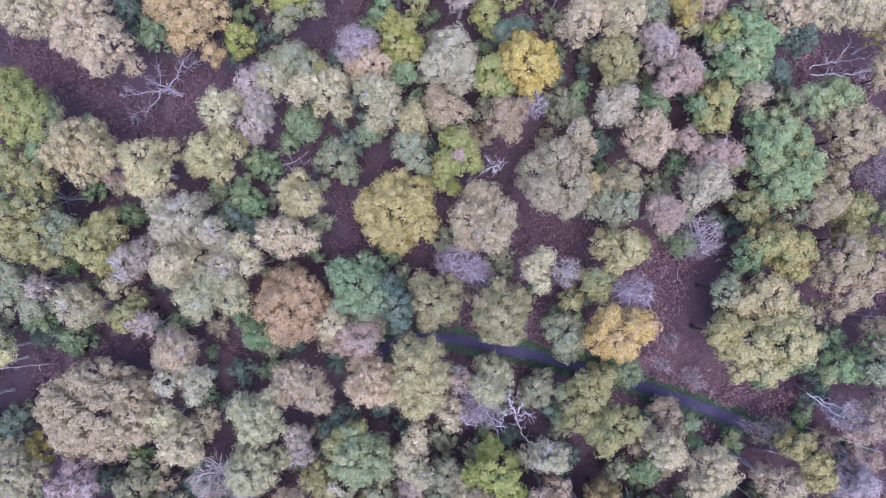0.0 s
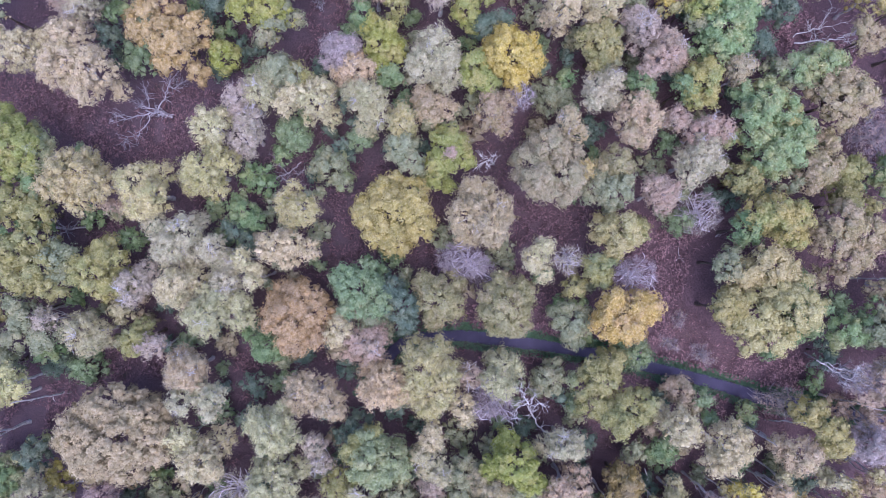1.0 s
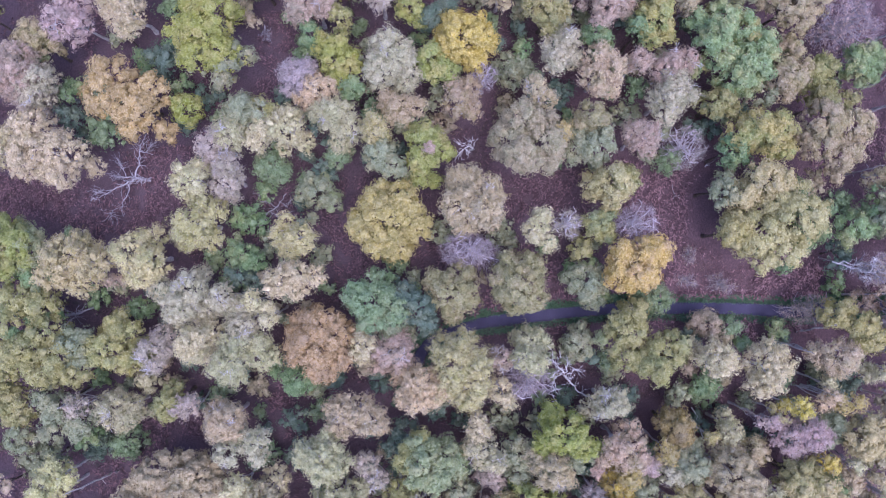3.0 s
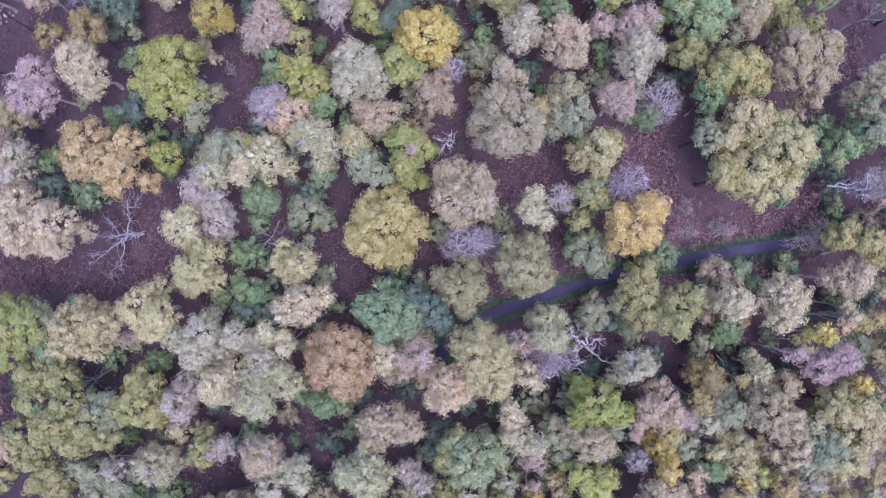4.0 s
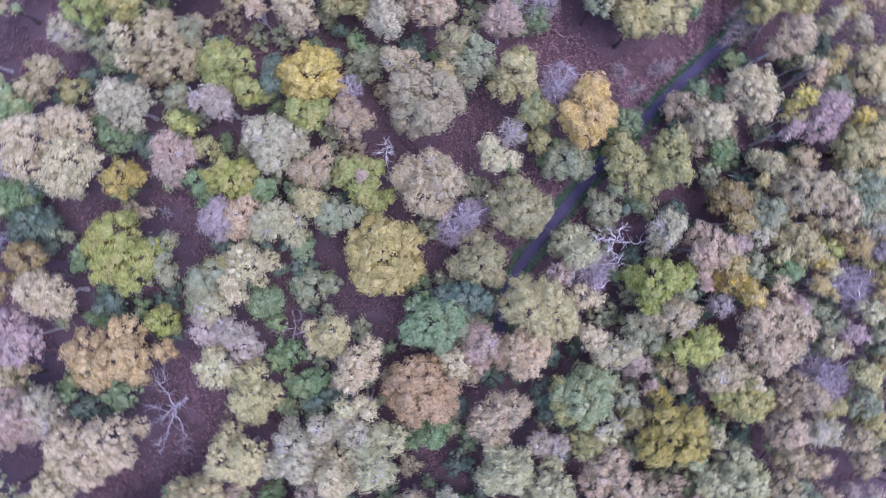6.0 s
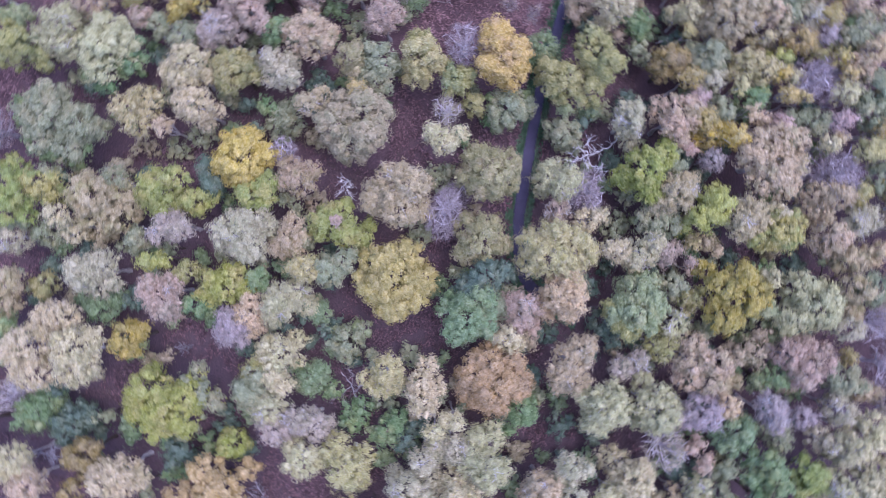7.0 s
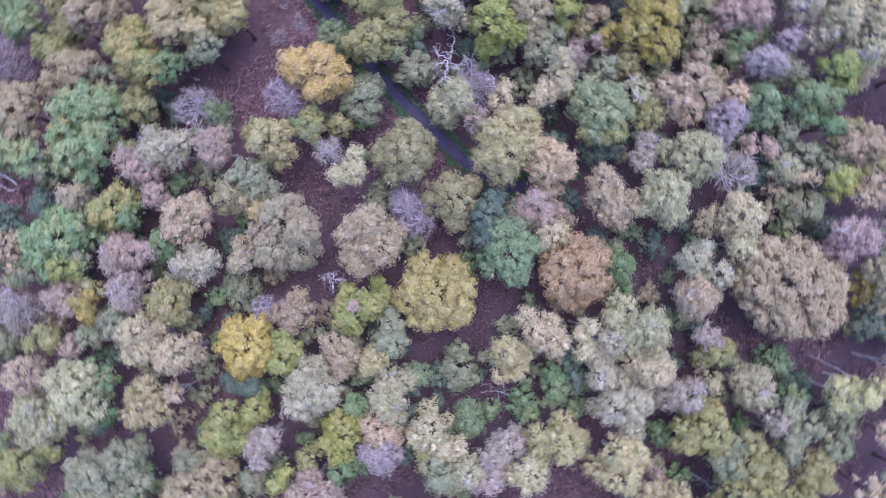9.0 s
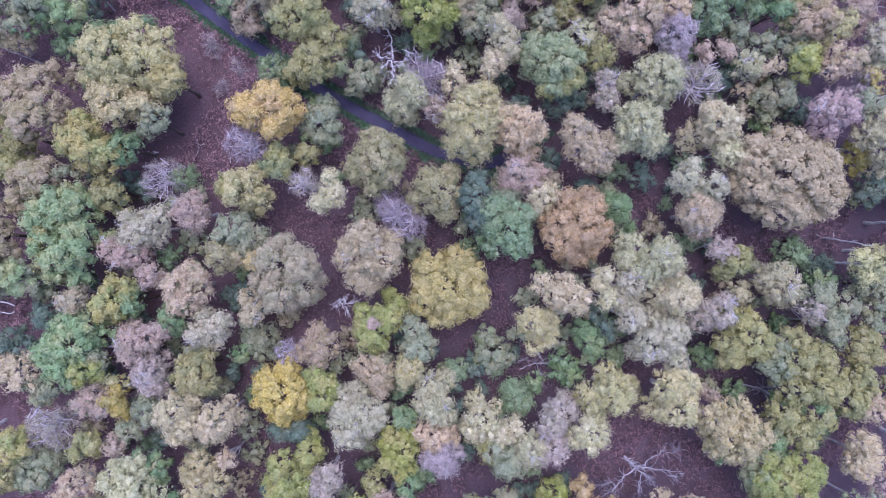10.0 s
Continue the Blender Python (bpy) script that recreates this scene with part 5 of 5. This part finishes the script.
# ---- dead wood ----
def dead_wood(name, label, bark, limbs):
    """A dead tree or limb: each limb is (thick end, thin end, points)."""
    rng = np.random.default_rng(int(abs(limbs[0][2][0][0]) * 100))
    ob = tagged(new(name), label, "dead tree", "dead wood")
    first = np.array(limbs[0][2][0])
    ob.location = first
    for n, (big, small, points) in enumerate(limbs):
        p = np.array(points) - first
        fine = []
        for a, b in zip(p[:-1], p[1:]):
            for s in (0, 0.25, 0.5, 0.75):
                fine.append(a + (b - a) * s + rng.normal(0, (0.02 if name in ("birch_log", "bare_birch") else 0.06) * np.linalg.norm(b - a), 3) * (s > 0))
        fine.append(p[-1])
        fine = np.array(fine)
        r = np.linspace(big * 0.6, small * 0.45, len(fine)) * (0.7 if name in ("birch_log", "bare_birch") else 0.78) * rng.uniform(0.88, 1.14, len(fine))
        wood = [tube(fine, r, 7)]
        # crooked side branches and broken twigs
        for _ in range(2 if name in ("birch_log", "bare_birch") else 13 + 4 * len(points) if bark == "bleached" else 6 + 2 * len(points)):
            q = rng.integers(len(fine) // 4, len(fine))
            along = unit(fine[min(q + 1, len(fine) - 1)] - fine[q - 1])
            end = fine[q] + unit(along * 0.8 + rng.normal(0, 0.7, 3) + [0, 0, 0.15]) * rng.uniform(0.3, 1.3) * min(1, big * 9)
            line = curve(rng, fine[q], end, 6, 0.22)
            thin = max(0.02, r[q] * 0.42)
            wood.append(tube(line, np.linspace(thin, 0.014, 6), 4))
            far = line[rng.integers(2, 5)]
            wood.append(tube(curve(rng, far, far + unit(end - fine[q] + rng.normal(0, 0.5, 3)) * rng.uniform(0.15, 0.45), 4, 0.2), np.linspace(thin * 0.6, 0.012, 4), 4))
        v, f = joined(wood)
        part = new("trunk" if n == 0 else "limb", mesh_of("limb", v, f, [BARKS[bark]], smooth=True))
        part.parent = ob
    return ob


dead_wood("fallen_tree", "bleached dead tree lying with forked limbs on bracken", "bleached", [
    (0.40, 0.30, ((-28.18, 17.08, 0.40), (-28.76, 17.35, 0.80), (-29.29, 17.61, 1.00))),
    (0.26, 0.07, ((-28.76, 17.35, 0.80), (-29.55, 17.70, 1.10), (-30.69, 17.32, 1.40), (-32.78, 16.90, 1.60), (-34.80, 16.88, 1.20))),
    (0.20, 0.04, ((-29.43, 17.76, 1.10), (-28.20, 19.12, 1.70), (-27.62, 20.16, 2.10), (-27.02, 21.10, 1.80))),
    (0.13, 0.03, ((-27.72, 20.07, 2.00), (-27.26, 19.76, 1.80), (-26.31, 20.28, 1.90))),
    (0.18, 0.04, ((-29.55, 17.70, 1.10), (-30.56, 18.09, 1.70), (-31.03, 18.31, 2.00))),
    (0.10, 0.03, ((-30.08, 17.91, 1.70), (-29.81, 19.01, 2.30), (-30.10, 19.82, 2.20))),
    (0.16, 0.04, ((-29.97, 17.52, 1.10), (-30.69, 16.22, 1.40), (-31.49, 15.16, 1.50), (-32.80, 15.09, 1.30), (-33.42, 14.62, 0.90))),
    (0.10, 0.03, ((-32.66, 16.90, 1.60), (-33.24, 17.37, 1.90), (-33.82, 17.48, 1.70))),
])
dead_wood("fallen_tree", "grey tangled dead branches lying over dark bracken", "grey", [
    (0.14, 0.04, ((-14.48, 10.86, 0.70), (-15.57, 9.85, 1.30), (-17.07, 9.41, 1.40), (-19.13, 9.10, 1.00))),
    (0.12, 0.03, ((-15.88, 9.73, 1.30), (-16.55, 10.57, 1.80), (-16.96, 11.20, 1.60))),
    (0.11, 0.03, ((-16.61, 9.55, 1.30), (-15.90, 8.65, 1.20), (-14.79, 8.65, 0.70))),
    (0.11, 0.03, ((-16.77, 9.53, 1.40), (-17.82, 8.94, 1.30), (-18.44, 8.39, 0.80))),
    (0.09, 0.03, ((-15.34, 10.20, 1.00), (-14.66, 9.43, 1.30), (-14.21, 9.88, 1.10))),
    (0.09, 0.03, ((-17.70, 9.30, 1.30), (-18.23, 9.81, 1.60), (-18.80, 9.79, 1.30))),
])
dead_wood("dead_snag", "small white leafless snag between dull crowns", "birch", [
    (0.16, 0.05, ((6.52, 9.08, 0.30), (6.12, 8.59, 4.50), (5.67, 8.71, 5.70), (4.95, 8.54, 6.10), (4.50, 8.22, 6.00))),
    (0.09, 0.03, ((5.62, 8.64, 6.20), (4.93, 8.95, 6.40), (4.72, 9.22, 6.10))),
    (0.08, 0.03, ((5.86, 8.54, 6.10), (5.94, 9.01, 6.40))),
    (0.07, 0.03, ((5.16, 8.52, 6.30), (5.41, 8.22, 6.00))),
])
dead_wood("fallen_birch", "white fallen birch trunk with bare branches over bracken", "birch", [
    (0.20, 0.08, ((40.04, 19.29, 1.10), (42.31, 19.24, 1.50), (44.06, 19.01, 1.90), (45.06, 19.41, 2.40), (46.49, 19.83, 2.60))),
    (0.14, 0.05, ((39.92, 19.90, 1.10), (41.70, 20.40, 1.50), (42.91, 20.49, 2.00), (45.30, 20.64, 2.50))),
    (0.08, 0.03, ((44.06, 19.01, 1.90), (45.06, 18.57, 2.40), (46.03, 18.17, 2.30))),
    (0.08, 0.03, ((42.31, 20.43, 1.80), (42.78, 21.33, 2.40), (43.37, 22.26, 2.70))),
    (0.07, 0.03, ((41.52, 20.34, 1.50), (41.16, 21.13, 2.10))),
    (0.07, 0.03, ((41.58, 19.33, 1.40), (41.58, 19.88, 2.00), (42.12, 19.13, 2.10))),
    (0.06, 0.03, ((44.66, 19.13, 2.10), (45.10, 19.47, 2.80), (45.93, 20.22, 2.90))),
])
dead_wood("fallen_birch", "leaning white dead birch with a fan of branches", "birch", [
    (0.20, 0.10, ((10.47, -21.71, 1.00), (8.93, -19.62, 2.50), (7.97, -17.90, 4.00), (7.54, -16.25, 5.20))),
    (0.13, 0.04, ((7.54, -16.25, 5.20), (6.91, -14.87, 6.20), (6.79, -13.89, 6.80))),
    (0.11, 0.04, ((7.59, -16.37, 5.20), (8.14, -15.13, 6.30), (7.68, -14.45, 6.80))),
    (0.10, 0.03, ((7.67, -16.76, 5.00), (8.58, -16.16, 6.00), (9.00, -16.34, 6.20))),
    (0.10, 0.03, ((7.54, -16.25, 5.20), (6.48, -16.33, 6.00), (5.91, -17.07, 6.00), (5.66, -17.86, 5.60))),
    (0.09, 0.03, ((7.51, -15.74, 5.40), (6.74, -15.77, 6.20), (6.04, -15.95, 6.40))),
    (0.08, 0.03, ((7.22, -15.20, 6.00), (6.70, -14.50, 6.60), (6.01, -14.17, 6.80))),
    (0.08, 0.03, ((7.78, -17.27, 4.60), (8.43, -16.89, 5.40))),
])
dead_wood("dead_limb", "weathered grey fallen limb forked on dark bracken", "grey", [
    (0.36, 0.2, ((-42.75, 6.04, 0.90), (-41.04, 5.90, 1.10), (-39.70, 5.66, 1.10), (-38.16, 5.81, 0.80))),
    (0.14, 0.05, ((-40.37, 5.77, 1.20), (-40.98, 6.59, 1.60), (-41.83, 7.09, 1.40))),
    (0.16, 0.06, ((-40.00, 5.72, 1.10), (-40.92, 5.16, 1.30), (-41.64, 4.74, 1.10))),
])
dead_wood("bare_birch", "bare white birch stem standing between tan crowns", "birch", [
    (0.30, 0.14, ((31.01, -21.44, -0.10), (30.89, -21.43, 2.50), (30.74, -21.43, 5.70), (30.59, -21.42, 8.80))),
])
dead_wood("bare_birch", "bare white birch stem standing between tan crowns", "birch", [
    (0.24, 0.11, ((34.01, -21.57, -0.10), (33.89, -20.96, 2.50), (33.73, -20.22, 5.70), (33.58, -19.48, 8.80))),
])
dead_wood("bare_birch", "bare white birch stem standing among pinkish bare twigs", "birch", [
    (0.22, 0.10, ((38.88, -14.48, -0.10), (38.76, -14.86, 2.50), (38.62, -15.33, 5.70), (38.48, -15.80, 8.80))),
])
dead_wood("bare_birch", "bare white birch stem standing among pinkish bare twigs", "birch", [
    (0.30, 0.14, ((39.96, -19.22, -0.10), (40.67, -19.23, 2.50), (41.52, -19.25, 5.70), (42.38, -19.27, 8.80))),
])
dead_wood("bare_birch", "bare white birch stem standing among pinkish bare twigs", "birch", [
    (0.24, 0.11, ((43.23, -20.58, -0.10), (42.76, -20.85, 2.50), (42.18, -21.17, 5.70), (41.61, -21.49, 8.80))),
])
dead_wood("bare_birch", "bare white birch stem standing beside a leafy crown", "birch", [
    (0.24, 0.11, ((44.48, -6.73, -0.10), (44.01, -6.61, 2.50), (43.43, -6.46, 5.70), (42.86, -6.31, 8.80))),
])
dead_wood("bare_birch", "bare white birch stem standing among dull green shrubs", "birch", [
    (0.30, 0.14, ((-41.74, -2.56, -0.10), (-41.36, -2.70, 2.50), (-40.90, -2.87, 5.70), (-40.44, -3.04, 8.80))),
])
dead_wood("bare_birch", "bare white birch stem standing over dark bracken", "birch", [
    (0.24, 0.11, ((-45.14, -10.02, -0.10), (-44.44, -9.86, 2.50), (-43.59, -9.67, 5.70), (-42.74, -9.47, 8.80))),
])
dead_wood("bare_birch", "bare white birch stem standing over dark bracken", "birch", [
    (0.30, 0.14, ((-41.98, -12.09, -0.10), (-42.17, -11.83, 2.50), (-42.40, -11.52, 5.70), (-42.63, -11.20, 8.80))),
])
dead_wood("fallen_birch", "pale fallen birch with bare limbs beside brown scrub", "birch", [
    (0.14, 0.05, ((37.02, -14.26, 5.50), (38.25, -15.38, 6.50), (39.17, -16.09, 7.70), (39.58, -15.98, 8.10))),
    (0.12, 0.04, ((37.02, -14.26, 5.50), (37.89, -14.84, 6.90), (38.99, -15.13, 8.00))),
    (0.07, 0.03, ((38.90, -15.97, 7.70), (39.00, -15.01, 8.50), (39.20, -14.58, 8.70))),
    (0.07, 0.03, ((38.75, -15.81, 7.50), (37.97, -16.31, 8.30))),
])
dead_wood("fallen_tree", "white dead branch lying in brown bracken", "bleached", [
    (0.10, 0.04, ((-10.84, 29.23, 0.50), (-11.09, 28.25, 0.80), (-11.15, 27.71, 0.60))),
    (0.06, 0.03, ((-11.09, 28.25, 0.80), (-10.71, 27.77, 1.00))),
])
dead_wood("fallen_tree", "white dead branches caught among green shrubs", "bleached", [
    (0.13, 0.04, ((-21.01, 43.67, 3.00), (-20.96, 41.84, 3.80), (-21.21, 40.30, 4.20))),
    (0.09, 0.03, ((-20.96, 41.84, 3.80), (-20.36, 40.56, 4.40), (-20.18, 39.96, 4.50))),
    (0.08, 0.03, ((-21.01, 41.54, 3.90), (-21.56, 40.73, 4.30))),
])
dead_wood("fallen_birch", "white dead birch limb reaching from pale bare crown", "birch", [
    (0.13, 0.05, ((-14.40, 45.45, 5.00), (-14.01, 43.93, 5.50), (-13.30, 41.95, 6.00))),
    (0.07, 0.03, ((-14.02, 43.81, 5.50), (-13.09, 43.18, 6.20))),
])
dead_wood("birch_log", "thin white birch pole in dark undergrowth", "birch", [
    (0.10, 0.05, ((19.68, -26.53, 2.00), (19.66, -27.18, 2.70), (19.65, -27.80, 3.00))),
])
dead_wood("birch_log", "thin white birch pole in dark undergrowth", "birch", [
    (0.10, 0.05, ((19.69, -24.98, 2.00), (19.85, -26.08, 2.80), (19.98, -27.22, 3.30))),
])
dead_wood("fallen_tree", "grey forked dead branches above dark track", "grey", [
    (0.10, 0.04, ((24.20, -26.36, 3.00), (25.11, -27.28, 3.80), (26.06, -29.00, 4.00))),
    (0.07, 0.03, ((25.11, -27.28, 3.80), (25.85, -27.12, 4.40))),
])
dead_wood("birch_log", "short pale broken log on reddish open ground", "birch", [
    (0.12, 0.09, ((30.03, -1.01, 0.30), (30.24, -0.82, 0.40), (30.55, -0.57, 0.40))),
])
dead_wood("birch_log", "pale rotten stump piece in brown bracken", "birch", [
    (0.14, 0.06, ((25.53, -3.23, 0.40), (25.61, -2.97, 0.70), (25.82, -2.66, 0.80))),
    (0.08, 0.04, ((25.61, -2.97, 0.70), (25.96, -3.08, 0.90))),
])


# ---- floor growth: bracken and dead grass in the open, shrubs in the shade ----
def crowding(px, py):
    """How many crowns stand close by, and the way to the nearest crown's edge."""
    many, near = np.zeros(len(px)), np.full(len(px), 99.0)
    for top, masses in CROWNS:
        if top > 4.5:
            gap = np.min([np.hypot(px - x, py - y) - r for x, y, r in masses], axis=0)
            many += np.clip((2.4 - gap) / 1.2, 0, 1)
            near = np.minimum(near, gap)
    return many, near


def lay_bracken():
    rng = np.random.default_rng(77)
    g = np.arange(-54, 54, 0.14)
    px, py = (a.ravel() + rng.uniform(-0.12, 0.12, a.size) for a in np.meshgrid(g, g))
    keep = np.hypot(px, py) < 62
    keep &= np.abs(path_distance(px, py)) > 1.1
    for top, masses in CROWNS:
        for x, y, r in masses:
            keep &= (px - x) ** 2 + (py - y) ** 2 > (0.85 * r) ** 2
    px, py = px[keep], py[keep]
    many, near = crowding(px, py)
    # left out between close crowns: darker ground colour there deepens the shade
    keep = many + rng.normal(0, 0.45, len(px)) < 3.1
    px, py = px[keep], py[keep]
    # worn places where dead grass grows in place of bracken
    worn = np.array([noise.noise((a * 0.075, b * 0.075, 3.3)) for a, b in zip(px, py)]) + 0.1 * rng.normal(size=len(px))
    tuft = np.array([noise.noise((a * 0.75, b * 0.75, 8.1)) + 0.6 * noise.noise((a * 1.9, b * 1.9, 2.7)) for a, b in zip(px, py)])
    fern = (worn < 0.2) & (tuft > -0.2 + 0.08 * rng.normal(size=len(px)))
    gx, gy = px[worn > 0.14], py[worn > 0.14]
    px, py, tuft = px[fern], py[fern], tuft[fern]
    n = len(px)
    a = rng.uniform(0, 2 * math.pi, n)
    length = rng.uniform(0.2, 0.46, n)[:, None]
    way = np.stack([np.cos(a), np.sin(a), rng.uniform(-0.3, 0.7, n)], -1)
    side = np.stack([-np.sin(a), np.cos(a), rng.normal(0, 0.35, n)], -1)
    root = np.stack([px, py, rise(px, py) + 0.05 + 1.5 * np.clip(tuft + 0.12, 0, 0.8) + rng.uniform(-0.1, 0.35, n)], -1)
    wide = length * rng.uniform(0.1, 0.2, n)[:, None]
    fold = np.array([0, 0, 1.0]) * wide * rng.uniform(0.1, 0.8, n)[:, None]
    mid = root + way * length * 0.4
    tip = root + way * length - [0, 0, 0.06]
    v = np.stack([root, mid + side * wide - fold, tip, mid - side * wide - fold], 1).reshape(-1, 3)
    k = np.arange(n)[:, None] * 4
    f = np.concatenate([k + np.array([[0, 1, 2]]), k + np.array([[0, 2, 3]])])
    ob = new("bracken", mesh_of("bracken", v, f, [BRACKEN]))
    tagged(ob, "brown withered bracken fronds covering the woodland floor", "bracken", kind="stuff")
    # dead grass
    rep = 2
    gx, gy = np.repeat(gx, rep) + rng.normal(0, 0.1, rep * len(gx)), np.repeat(gy, rep) + rng.normal(0, 0.1, rep * len(gy))
    foot = np.stack([gx, gy, rise(gx, gy)], -1)
    way = unit(rng.normal(size=(len(gx), 3)) * [1, 1, 0.3] + [0, 0, 0.3]) * rng.uniform(0.15, 0.35, len(gx))[:, None]
    v, f = twigs(rng, foot, way, rng.uniform(0.025, 0.05, len(gx))[:, None])
    ob = new("dead_grass", mesh_of("dead_grass", v, f, [STRAW]))
    tagged(ob, "short reddish-brown dead grass on worn open ground", "grass", kind="stuff")


def plant_shrubs():
    """Dim low shrubs that fill the shaded gaps between close crowns."""
    rng = np.random.default_rng(19)
    px, py = rng.uniform(-50, 50, 14000), rng.uniform(-50, 50, 14000)
    keep = (np.hypot(px, py) < 53) & (np.abs(path_distance(px, py)) > 2.6)
    px, py = px[keep], py[keep]
    order = np.argsort(np.hypot(px, py))
    px, py = px[order], py[order]
    many, near = crowding(px, py)
    thicket = []
    tones = ("dkgreen", "sage", "teal", "green", "dkgreen", "sage", "greytaupe")
    made = []
    for x, y, m, d in zip(px, py, many, near):
        if (18 < x < 32 and -15 < y < 2) or (-37 < x < -21 and 10 < y < 21):  # open bracken
            continue
        if (m < 3.0 and math.hypot(x - 2, y - 1) < 15) or m < 1.75 or not -0.1 < d < 1.9 or len(made) >= 380:
            continue
        r = min(1.05 + d * 0.75, 2.3)
        if any((x - u) ** 2 + (y - w) ** 2 < (0.88 * (r + q)) ** 2 for u, w, q in made):
            continue
        made.append((x, y, r))
        shrub = small_tree(rng, "bush", tones[rng.integers(len(tones))], x, y, rng.uniform(2.2, 5.4), r, 0.5)
        if len(made) > 225:
            thicket.append(shrub)
    # the outer ones grow together into one thicket
    bm, mats = bmesh.new(), []
    for shrub in thicket:
        for part in shrub.children:
            me = part.data
            for m in me.materials:
                if m not in mats:
                    mats.append(m)
            to = np.array([mats.index(m) for m in me.materials])
            slot = np.zeros(len(me.polygons), np.int32)
            me.polygons.foreach_get("material_index", slot)
            me.polygons.foreach_set("material_index", to[slot].astype(np.int32))
            me.transform(Matrix.Translation(shrub.location))
            bm.from_mesh(me)
    for shrub in thicket:
        for part in list(shrub.children):
            bpy.data.objects.remove(part)
        bpy.data.objects.remove(shrub)
    me = bpy.data.meshes.new("undergrowth")
    for m in mats:
        me.materials.append(m)
    bm.to_mesh(me)
    bm.free()
    tagged(new("undergrowth", me), "dull green and grey shrubs filling shaded gaps under trees", "undergrowth", kind="stuff")


plant_shrubs()
lay_bracken()
